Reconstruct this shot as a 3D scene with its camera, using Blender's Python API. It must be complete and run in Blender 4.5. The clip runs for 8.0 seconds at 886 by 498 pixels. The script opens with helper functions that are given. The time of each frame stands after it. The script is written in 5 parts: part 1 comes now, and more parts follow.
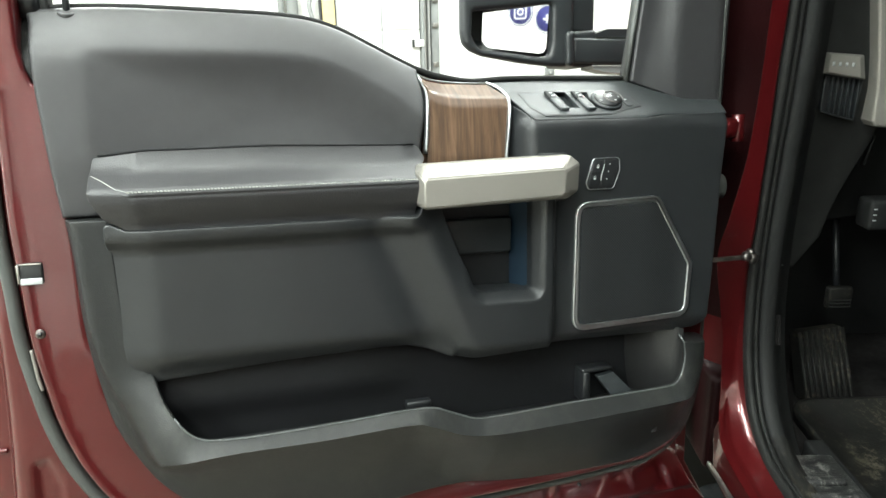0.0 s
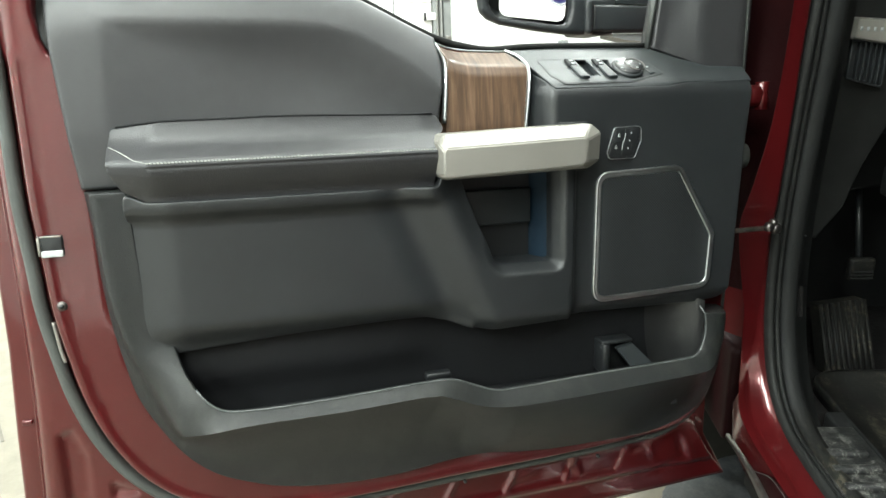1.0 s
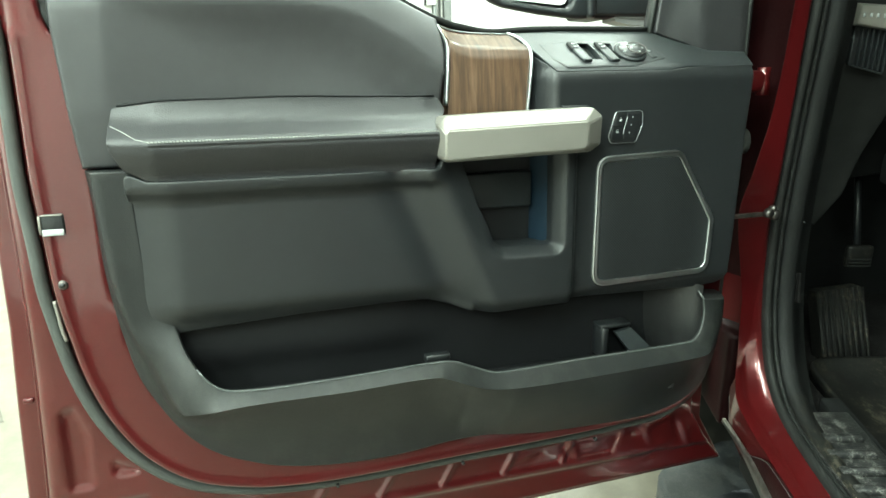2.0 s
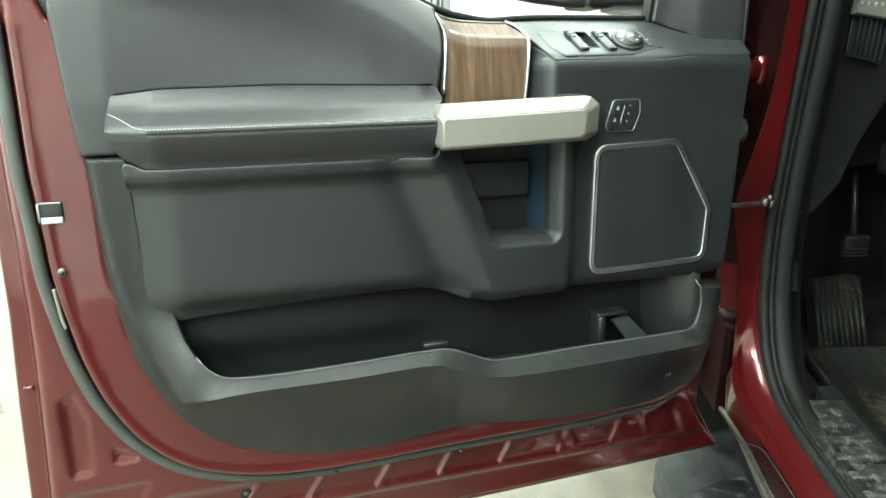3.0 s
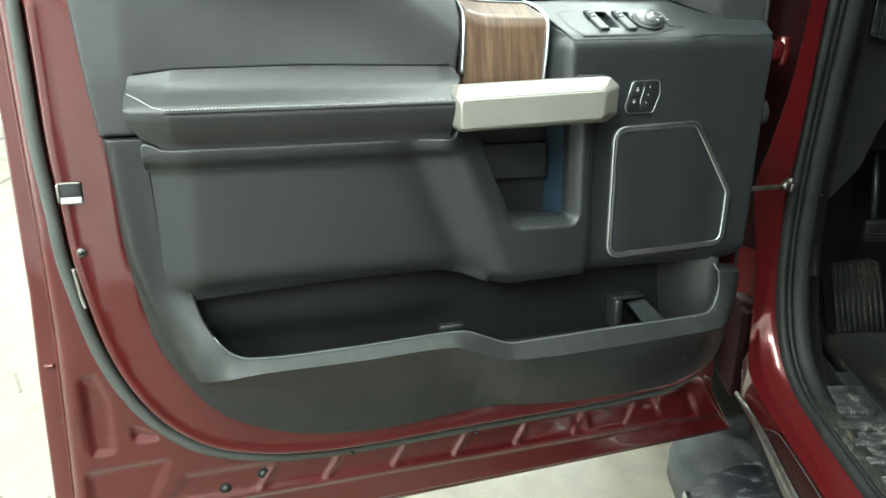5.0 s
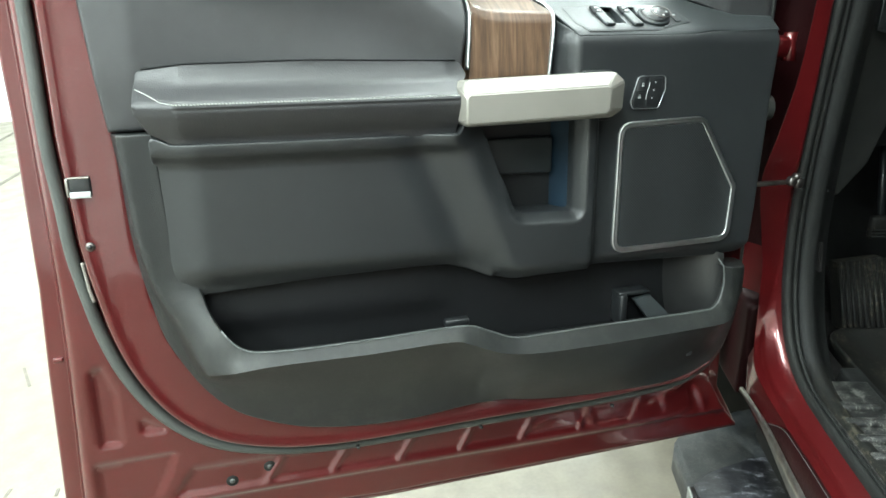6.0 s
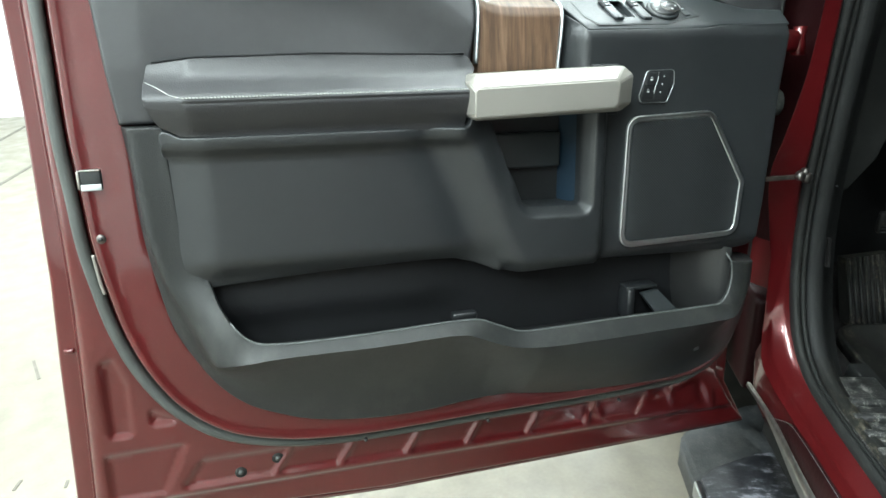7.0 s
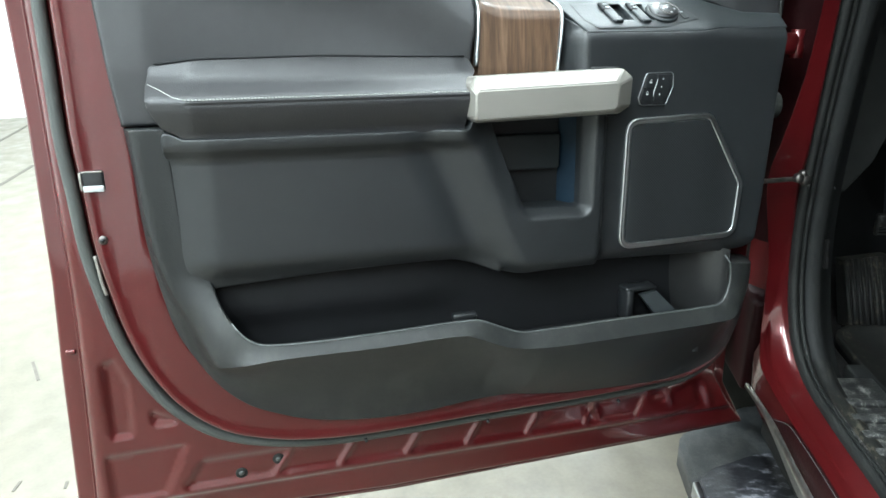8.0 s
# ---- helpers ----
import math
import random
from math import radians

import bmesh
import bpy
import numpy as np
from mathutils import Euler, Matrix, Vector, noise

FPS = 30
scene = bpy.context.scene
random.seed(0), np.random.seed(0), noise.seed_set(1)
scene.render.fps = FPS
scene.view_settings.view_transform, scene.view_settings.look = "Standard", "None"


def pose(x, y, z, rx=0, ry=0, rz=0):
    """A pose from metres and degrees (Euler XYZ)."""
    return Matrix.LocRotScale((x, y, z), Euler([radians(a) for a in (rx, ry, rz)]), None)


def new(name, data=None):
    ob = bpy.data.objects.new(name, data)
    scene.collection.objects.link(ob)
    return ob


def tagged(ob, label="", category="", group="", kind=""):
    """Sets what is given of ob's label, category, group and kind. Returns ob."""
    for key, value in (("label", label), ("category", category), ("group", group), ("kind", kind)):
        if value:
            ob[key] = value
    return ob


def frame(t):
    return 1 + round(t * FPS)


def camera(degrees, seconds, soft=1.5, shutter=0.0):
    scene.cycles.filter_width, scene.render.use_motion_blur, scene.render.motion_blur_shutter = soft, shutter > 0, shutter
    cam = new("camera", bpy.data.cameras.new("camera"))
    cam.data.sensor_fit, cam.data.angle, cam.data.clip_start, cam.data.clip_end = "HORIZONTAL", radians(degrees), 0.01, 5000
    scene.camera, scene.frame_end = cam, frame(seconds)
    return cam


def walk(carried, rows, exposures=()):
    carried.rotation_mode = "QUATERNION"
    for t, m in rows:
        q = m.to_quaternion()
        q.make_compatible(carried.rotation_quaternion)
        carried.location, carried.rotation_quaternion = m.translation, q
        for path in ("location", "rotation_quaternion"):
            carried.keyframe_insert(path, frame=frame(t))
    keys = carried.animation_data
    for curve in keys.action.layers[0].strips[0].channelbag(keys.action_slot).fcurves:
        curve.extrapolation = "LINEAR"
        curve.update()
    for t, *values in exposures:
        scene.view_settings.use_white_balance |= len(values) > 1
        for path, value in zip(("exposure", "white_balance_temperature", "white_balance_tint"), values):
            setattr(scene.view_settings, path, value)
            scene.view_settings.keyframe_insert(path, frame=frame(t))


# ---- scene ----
from mathutils.geometry import delaunay_2d_cdt

cam = camera(65.0, 8.0, soft=1.55)

# The open door hangs on a hinge axis that leans, so its own frame is tipped a little.
PIVOT = Vector((0.56, 0.0, 0.8))
DOOR = Matrix.Translation(PIVOT) @ pose(0, 0, 0, -6.742, 2.684, 0) @ Matrix.Translation(-PIVOT)
# The cab stands level, turned against the open door.
CAB = pose(0.5935, 0.0457, 0, 0, 0, -19.6)

# seconds, then the eye and its turn in the door's frame
ROWS = [
    (0.0, -0.3213, -0.9837, 1.2442, 79.238, 0.705, -18.268),
    (0.5, -0.3243, -0.9825, 1.2422, 78.807, 1.106, -18.224),
    (1.0, -0.3298, -0.9734, 1.2348, 77.317, 1.159, -17.367),
    (1.5, -0.3413, -0.9677, 1.2298, 76.771, 0.767, -17.387),
    (2.0, -0.3348, -0.9755, 1.2286, 76.254, 0.651, -17.435),
    (3.5, -0.3348, -0.9816, 1.2208, 75.513, 0.731, -17.489),
    (4.0, -0.3368, -0.9764, 1.2216, 75.231, 0.640, -17.117),
    (4.5, -0.3411, -0.9757, 1.2192, 74.725, 0.601, -16.832),
    (6.0, -0.3432, -0.9821, 1.2171, 74.132, 0.674, -16.065),
    (6.5, -0.3499, -0.9830, 1.2145, 73.930, 0.653, -15.905),
    (7.0, -0.3470, -0.9854, 1.2141, 73.826, 0.642, -15.535),
    (7.5, -0.3496, -0.9871, 1.2140, 73.839, 0.617, -15.649),
    (8.0, -0.3514, -0.9896, 1.2152, 73.957, 0.559, -15.650),
]
walk(cam, [(t, DOOR @ pose(x, y, z, rx, ry, rz)) for t, x, y, z, rx, ry, rz in ROWS],
     exposures=[(0.0, 0.14, 6500, 6), (1.0, 0.09, 6500, 5), (1.5, 0.15, 6400, 0), (2.0, 0.25, 6470, -11), (3.5, 0.41, 6370, -2), (4.5, 0.36, 6300, -2),
                (6.0, 0.36, 6180, 1), (7.0, 0.26, 6050, 3), (8.0, 0.15, 5890, 5)])

# ---- light: a closed workshop under added, unseen strip lights ----
world = bpy.data.worlds.new("workshop_air")
scene.world = world
world.use_nodes = True
world.node_tree.nodes["Background"].inputs[0].default_value = (0.9, 0.95, 1.0, 1)
world.node_tree.nodes["Background"].inputs[1].default_value = 0.03
ROOM = (-7.0, 5.5, -6.0, 6.5, 4.2)  # x0, x1, y0, y1, height
# x, y, watts down to the floor, watts up to the ceiling
# Fixtures are unseen; places and watts, uplights too, are set for the shading.
LAMPS = [(1.0, -1.9, 70, 0), (-0.9, -0.75, 72, 190), (1.05, 1.5, 60, 190), (2.2, 1.6, 140, 0), (-1.7, -2.6, 120, 190), (-3.8, -1.9, 420, 0), (-3.6, 1.8, 500, 0), (-1.0, 3.9, 280, 0), (2.8, 4.2, 170, 0)]
HUNG = 0.40  # the strip lights hang this far below the ceiling
for lx, ly, down, up in LAMPS:
    for watts, turn, lift in ((down, 0, -0.09), (up, 180, 0.09)):
        if watts:
            lamp = bpy.data.lights.new("added_light", "AREA")
            lamp.shape, lamp.size, lamp.size_y, lamp.energy, lamp.color = "RECTANGLE", 0.28, 2.3, watts, (0.95, 1.0, 0.985)
            new("added_light", lamp).matrix_world = pose(lx, ly, ROOM[4] - HUNG + lift, turn)


# ---- materials ----
def material(name, color, rough=0.5, metal=0.0, coat=0.0, bumps=(), tones=(), rough_var=0.0, spec=0.5):
    """bumps: (texture, scale, strength, distance); tones: (scale, amount, stretch) of lightness."""
    m = bpy.data.materials.new(name)
    m.use_nodes = True
    nt = m.node_tree
    b = nt.nodes["Principled BSDF"]
    b.inputs["Roughness"].default_value = rough
    b.inputs["Metallic"].default_value = metal
    b.inputs["Coat Weight"].default_value = coat
    b.inputs["Coat Roughness"].default_value = 0.06
    b.inputs["Specular IOR Level"].default_value = spec
    at = nt.nodes.new("ShaderNodeTexCoord").outputs["Object"]
    last = None
    for scale, amount, stretch in tones:
        mp = nt.nodes.new("ShaderNodeMapping")
        mp.inputs["Scale"].default_value = stretch
        nt.links.new(at, mp.inputs[0])
        n = nt.nodes.new("ShaderNodeTexNoise")
        n.inputs["Scale"].default_value, n.inputs["Detail"].default_value = scale, 6
        nt.links.new(mp.outputs[0], n.inputs["Vector"])
        r = nt.nodes.new("ShaderNodeMapRange")
        r.inputs[1].default_value, r.inputs[2].default_value = 0.3, 0.7
        r.inputs[3].default_value, r.inputs[4].default_value = 1 - amount, 1 + amount
        nt.links.new(n.outputs[0], r.inputs[0])
        mix = nt.nodes.new("ShaderNodeVectorMath")
        mix.operation = "SCALE"
        if last is None:
            mix.inputs[0].default_value = color
        else:
            nt.links.new(last, mix.inputs[0])
        nt.links.new(r.outputs[0], mix.inputs["Scale"])
        last = mix.outputs[0]
    if last is None:
        b.inputs["Base Color"].default_value = (*color, 1)
    else:
        nt.links.new(last, b.inputs["Base Color"])
    if rough_var:
        n = nt.nodes.new("ShaderNodeTexNoise")
        n.inputs["Scale"].default_value, n.inputs["Detail"].default_value = 9, 8
        nt.links.new(at, n.inputs["Vector"])
        r = nt.nodes.new("ShaderNodeMapRange")
        r.inputs[1].default_value, r.inputs[2].default_value = 0.3, 0.7
        r.inputs[3].default_value, r.inputs[4].default_value = rough - rough_var, rough + rough_var
        nt.links.new(n.outputs[0], r.inputs[0])
        nt.links.new(r.outputs[0], b.inputs["Roughness"])
    normal = None
    for kind, scale, strength, distance in bumps:
        if kind == "noise":
            n = nt.nodes.new("ShaderNodeTexNoise")
            n.inputs["Detail"].default_value = 4
        else:
            n = nt.nodes.new("ShaderNodeTexVoronoi")
        n.inputs["Scale"].default_value = scale
        nt.links.new(at, n.inputs["Vector"])
        bump = nt.nodes.new("ShaderNodeBump")
        bump.inputs["Strength"].default_value, bump.inputs["Distance"].default_value = strength, distance
        nt.links.new(n.outputs[0], bump.inputs["Height"])
        if normal is not None:
            nt.links.new(normal, bump.inputs["Normal"])
        normal = bump.outputs[0]
    if normal is not None:
        nt.links.new(normal, b.inputs["Normal"])
    return m


ONE = (1, 1, 1)
PADDING = material("charcoal_soft_padding", (0.0268, 0.0273, 0.0288), 0.48, bumps=[("voronoi", 1300, 0.16, 0.0005)], tones=[(5, 0.08, ONE), (60, 0.05, ONE)], rough_var=0.05)
VINYL = material("charcoal_vinyl", (0.0126, 0.0141, 0.0153), 0.43, bumps=[("voronoi", 1300, 0.16, 0.0005)], tones=[(5, 0.08, ONE), (60, 0.05, ONE)], rough_var=0.05)
PLASTIC = material("grained_black_plastic", (0.0160, 0.0190, 0.0206), 0.42, bumps=[("voronoi", 850, 0.3, 0.0006)], tones=[(4, 0.1, ONE), (40, 0.06, ONE)], rough_var=0.06)
LEATHER = material("padded_black_leather", (0.0196, 0.0199, 0.0216), 0.45, bumps=[("voronoi", 480, 0.2, 0.0009), ("noise", 60, 0.06, 0.002)], tones=[(8, 0.08, ONE)], rough_var=0.05)
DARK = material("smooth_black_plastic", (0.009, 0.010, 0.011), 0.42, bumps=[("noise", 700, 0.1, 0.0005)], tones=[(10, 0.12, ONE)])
MATTE = material("matte_black_trim", (0.0085, 0.0090, 0.0090), 0.62, bumps=[("voronoi", 900, 0.3, 0.0006)], tones=[(8, 0.15, ONE), (60, 0.1, ONE)], spec=0.18)
SEALER = material("grey_weather_rubber", (0.043, 0.047, 0.044), 0.55, bumps=[("noise", 300, 0.15, 0.001)], tones=[(20, 0.15, ONE)])
RUBBER = material("black_rubber", (0.0110, 0.0115, 0.0110), 0.6, bumps=[("noise", 300, 0.2, 0.001)], tones=[(20, 0.2, ONE)], spec=0.16)
GLOSS = material("gloss_black_plastic", (0.012, 0.013, 0.014), 0.34, tones=[(30, 0.1, ONE)])
PAINT = material("dark_red_metallic_paint", (0.070, 0.0040, 0.0052), 0.30, metal=0.4, coat=1.0, bumps=[("noise", 22, 0.10, 0.003), ("noise", 400, 0.02, 0.001)], tones=[(3, 0.12, ONE), (1500, 0.1, ONE)])
CHROME = material("chrome", (0.44, 0.46, 0.47), 0.34, metal=1.0, tones=[(40, 0.08, ONE)])
BRIGHT = material("polished_chrome", (0.60, 0.62, 0.63), 0.33, metal=1.0, tones=[(40, 0.08, ONE)], rough_var=0.06)
SATIN = material("satin_silver_plastic", (0.238, 0.228, 0.206), 0.5, metal=0.5, bumps=[("noise", 900, 0.06, 0.0005)], tones=[(12, 0.04, ONE)])
STEEL = material("galvanised_steel", (0.30, 0.29, 0.27), 0.4, metal=1.0, tones=[(50, 0.25, ONE)])
BLUE = material("dark_blue_recess", (0.0035, 0.0120, 0.0225), 0.45, tones=[(20, 0.1, ONE)])
THREAD = material("pale_grey_thread", (0.27, 0.275, 0.26), 0.8, tones=[(300, 0.2, ONE)])
PRINT = material("white_print", (0.38, 0.40, 0.40), 0.5, tones=[(200, 0.05, ONE)])
MIRROR = material("mirror_glass", (0.85, 0.87, 0.87), 0.02, metal=1.0)
WHITE = material("white_wall_paint", (0.82, 0.82, 0.79), 0.6, bumps=[("noise", 30, 0.1, 0.004)], tones=[(0.7, 0.05, ONE), (9, 0.04, ONE)])
CONCRETE = material("pale_sealed_concrete", (0.136, 0.123, 0.096), 0.45, bumps=[("noise", 60, 0.15, 0.003)], tones=[(1.1, 0.1, ONE), (14, 0.12, ONE), (90, 0.06, ONE)], rough_var=0.12)
JOINT = material("dirty_floor_joint", (0.088, 0.080, 0.066), 0.8, tones=[(30, 0.3, ONE)])
# Plain black, and the map pocket's shade put into its colour.
BLACK_AND_SHADE = material("black_and_pocket_shade", (0.0068, 0.0072, 0.0080), 0.55, bumps=[("noise", 500, 0.1, 0.0005)], tones=[(10, 0.15, ONE)], spec=0.18)
# Rocker cover's maroon; in the hinge gap it is shade put into colour.
MAROON_AND_SHADE = material("dull_maroon_and_gap_shade", (0.0105, 0.0020, 0.0023), 0.50, bumps=[("noise", 150, 0.2, 0.002)], tones=[(8, 0.25, ONE)], spec=0.12)
# Edge highlights put in as a pale colour, on lip and rocker cover.
EDGE_HIGHLIGHT = material("pale_edge_highlight", (0.075, 0.080, 0.080), 0.36, tones=[(25, 0.3, ONE), (220, 0.2, ONE)])
# Lit pocket end: its light is put in as a lighter black.
LIT_POCKET = material("lighter_black_lit_pocket_end", (0.0120, 0.0122, 0.0124), 0.42, bumps=[("noise", 500, 0.1, 0.0005)], tones=[(10, 0.12, ONE)])
DULL = material("dull_dark_steel", (0.13, 0.12, 0.115), 0.45, metal=1.0, tones=[(60, 0.25, ONE)])
BLOCK = material("grey_painted_block", (0.30, 0.30, 0.29), 0.7, bumps=[("noise", 20, 0.2, 0.005)], tones=[(0.8, 0.1, ONE), (12, 0.06, ONE)])
YELLOW = material("yellow_painted_steel", (0.60, 0.50, 0.24), 0.5, tones=[(6, 0.15, ONE)])
GREY = material("grey_painted_steel", (0.24, 0.25, 0.245), 0.5, tones=[(6, 0.12, ONE)])
NAVY = material("navy_vinyl_print", (0.03, 0.03, 0.16), 0.5, tones=[(20, 0.05, ONE)])
CARPET = material("dusty_black_carpet", (0.0085, 0.0080, 0.0080), 0.95, bumps=[("noise", 500, 0.8, 0.004)], tones=[(9, 0.5, ONE), (70, 0.4, ONE)], spec=0.05)


def wood_material():
    m = material("streaked_brown_wood", (0.10, 0.048, 0.026), 0.42, coat=0.25, spec=0.4)
    nt = m.node_tree
    b = nt.nodes["Principled BSDF"]
    at = nt.nodes["Texture Coordinate"].outputs["Object"]
    mp = nt.nodes.new("ShaderNodeMapping")
    mp.inputs["Scale"].default_value = (1, 0.12, 0.06)
    nt.links.new(at, mp.inputs[0])
    n = nt.nodes.new("ShaderNodeTexNoise")
    n.inputs["Scale"].default_value, n.inputs["Detail"].default_value, n.inputs["Roughness"].default_value = 130, 7, 0.65
    n.inputs["Distortion"].default_value = 0.6
    nt.links.new(mp.outputs[0], n.inputs["Vector"])
    ramp = nt.nodes.new("ShaderNodeValToRGB")
    e = ramp.color_ramp.elements
    e[0].position, e[0].color = 0.30, (0.034, 0.0205, 0.0125, 1)
    e[1].position, e[1].color = 0.72, (0.138, 0.090, 0.056, 1)
    mid = e.new(0.5)
    mid.color = (0.074, 0.0425, 0.0245, 1)
    nt.links.new(n.outputs[0], ramp.inputs[0])
    nt.links.new(ramp.outputs[0], b.inputs["Base Color"])
    return m


def grille_material():
    m = material("perforated_grille", (0.03, 0.032, 0.034), 0.55, spec=0.3)
    nt = m.node_tree
    b = nt.nodes["Principled BSDF"]
    at = nt.nodes["Texture Coordinate"].outputs["Object"]
    mp = nt.nodes.new("ShaderNodeMapping")
    mp.inputs["Rotation"].default_value = (0, radians(45), 0)
    nt.links.new(at, mp.inputs[0])
    v = nt.nodes.new("ShaderNodeTexVoronoi")
    v.inputs["Scale"].default_value, v.inputs["Randomness"].default_value = 300, 0.0
    nt.links.new(mp.outputs[0], v.inputs["Vector"])
    ramp = nt.nodes.new("ShaderNodeValToRGB")
    ramp.color_ramp.elements[0].position, ramp.color_ramp.elements[0].color = 0.3, (0.0014, 0.0014, 0.0016, 1)
    ramp.color_ramp.elements[1].position, ramp.color_ramp.elements[1].color = 0.45, (0.0185, 0.0205, 0.0220, 1)
    nt.links.new(v.outputs["Distance"], ramp.inputs[0])
    nt.links.new(ramp.outputs[0], b.inputs["Base Color"])
    bump = nt.nodes.new("ShaderNodeBump")
    bump.inputs["Strength"].default_value, bump.inputs["Distance"].default_value = 0.5, 0.001
    nt.links.new(v.outputs["Distance"], bump.inputs["Height"])
    nt.links.new(bump.outputs[0], b.inputs["Normal"])
    return m


def dirty_material(name, base, dirt, rough, scale, low, high, patch=6.0, stretch=(1, 1, 1), bumps=(("noise", 200, 0.3, 0.002),), spec=0.4):
    """Dust in fine specks that gathers in larger patches."""
    m = material(name, base, rough, bumps=bumps, spec=spec)
    nt = m.node_tree
    b = nt.nodes["Principled BSDF"]
    mp = nt.nodes.new("ShaderNodeMapping")
    mp.inputs["Scale"].default_value = stretch
    nt.links.new(nt.nodes["Texture Coordinate"].outputs["Object"], mp.inputs[0])
    specks = []
    for s, rough_noise in ((scale, 0.75), (patch, 0.6)):
        n = nt.nodes.new("ShaderNodeTexNoise")
        n.inputs["Scale"].default_value, n.inputs["Detail"].default_value, n.inputs["Roughness"].default_value = s, 9, rough_noise
        nt.links.new(mp.outputs[0], n.inputs["Vector"])
        specks.append(n.outputs[0])
    blend = nt.nodes.new("ShaderNodeMath")
    blend.operation = "MULTIPLY_ADD"
    blend.inputs[1].default_value = 0.75
    nt.links.new(specks[1], blend.inputs[0])
    nt.links.new(specks[0], blend.inputs[2])
    ramp = nt.nodes.new("ShaderNodeValToRGB")
    e = ramp.color_ramp.elements
    e[0].position, e[0].color = low, (*base, 1)
    e[1].position, e[1].color = high, (*dirt, 1)
    mid = e.new((low * 2 + high) / 3)
    mid.color = (*[a * 0.85 + c * 0.15 for a, c in zip(base, dirt)], 1)
    nt.links.new(blend.outputs[0], ramp.inputs[0])
    nt.links.new(ramp.outputs[0], b.inputs["Base Color"])
    return m


WOOD = wood_material()
GRILLE = grille_material()
SCUFF = dirty_material("dusty_black_sill_plastic", (0.0075, 0.0080, 0.0083), (0.105, 0.103, 0.096), 0.42, 260, 0.80, 1.20, 55)
MATDIRT = dirty_material("dusty_rubber_mat", (0.0050, 0.0051, 0.0047), (0.036, 0.032, 0.023), 0.6, 90, 0.86, 1.22, 11, (1, 0.6, 1), spec=0.2)
TRIM = dirty_material("scuffed_lower_trim_plastic", (0.0104, 0.0115, 0.0118), (0.017, 0.018, 0.017), 0.44, 34, 0.72, 1.25, 5, (1, 1, 0.6), (("voronoi", 850, 0.5, 0.0007),))
STEP = dirty_material("muddy_step_plastic", (0.018, 0.019, 0.024), (0.27, 0.275, 0.31), 0.38, 70, 0.80, 1.18, 22, (0.40, 1, 1))
BOARD = dirty_material("dusty_running_board_plastic", (0.016, 0.018, 0.020), (0.048, 0.048, 0.046), 0.5, 140, 0.88, 1.25, 30)


# ---- shapes ----
def part(name, bm, mat, parent=None, label="", smooth=True):
    """Links a bmesh as one mesh object under a thing or a part."""
    me = bpy.data.meshes.new(name)
    bm.to_mesh(me)
    bm.free()
    me.materials.append(mat)
    if smooth is True:
        me.polygons.foreach_set("use_smooth", [True] * len(me.polygons))
    ob = new(name, me)
    if parent is not None:
        if parent.parent is not None and parent.parent.parent is not None:
            parent = parent.parent
        ob.parent = parent
    if label:
        ob["label"] = label
    return ob


def thing(name, m, label, category, group=""):
    ob = new(name)
    ob.matrix_world = m
    ob.empty_display_size = 0.1
    return tagged(ob, label, category, group)


def curve(points, closed=False, n=6):
    """A smooth line through the points (any dimension)."""
    p = [np.array(q, float) for q in points]
    k, out = len(p), []
    for i in range(k if closed else k - 1):
        if closed:
            a, b, c, d = p[i - 1], p[i], p[(i + 1) % k], p[(i + 2) % k]
        else:
            a, b, c, d = p[max(i - 1, 0)], p[i], p[i + 1], p[min(i + 2, k - 1)]
        ab, bc, cd = (max(np.linalg.norm(v - u), 1e-6) ** 0.5 for u, v in ((a, b), (b, c), (c, d)))
        m1 = (c - b) + bc * ((b - a) / ab - (c - a) / (ab + bc)) if np.linalg.norm(b - a) > 1e-9 else (c - b)
        m2 = (c - b) + bc * ((d - c) / cd - (d - b) / (bc + cd)) if np.linalg.norm(d - c) > 1e-9 else (c - b)
        for j in range(n):
            s = j / n
            out.append((2 * s**3 - 3 * s**2 + 1) * b + (s**3 - 2 * s**2 + s) * m1 + (-2 * s**3 + 3 * s**2) * c + (s**3 - s**2) * m2)
    if not closed:
        out.append(p[-1])
    return out


def rounded(points, r=0.01, n=4):
    """A closed outline with filleted corners; a point may carry its own radius."""
    out, k = [], len(points)
    for i in range(k):
        q = np.array(points[i][:2], float)
        a, c = np.array(points[i - 1][:2], float), np.array(points[(i + 1) % k][:2], float)
        rr = points[i][2] if len(points[i]) > 2 else r
        u, v = (a - q), (c - q)
        lu, lv = np.linalg.norm(u), np.linalg.norm(v)
        u, v = u / lu, v / lv
        half = math.acos(max(-1, min(1, float(u @ v)))) / 2
        cut = min(rr / max(math.tan(half), 1e-3), 0.48 * lu, 0.48 * lv)
        if rr <= 0 or half > 1.55:
            out.append(q)
            continue
        s, e = q + u * cut, q + v * cut
        for j in range(n + 1):
            f = j / n
            out.append((1 - f) ** 2 * s + 2 * f * (1 - f) * q + f * f * e)
    return out


def even(line, step, closed=True):
    """The same line with points no further apart than step."""
    out, k = [], len(line)
    for i in range(k if closed else k - 1):
        a, b = np.array(line[i], float), np.array(line[(i + 1) % k], float)
        m = max(1, int(math.ceil(np.linalg.norm(b - a) / step)))
        out += [a + (b - a) * j / m for j in range(m)]
    if not closed:
        out.append(np.array(line[-1], float))
    return out


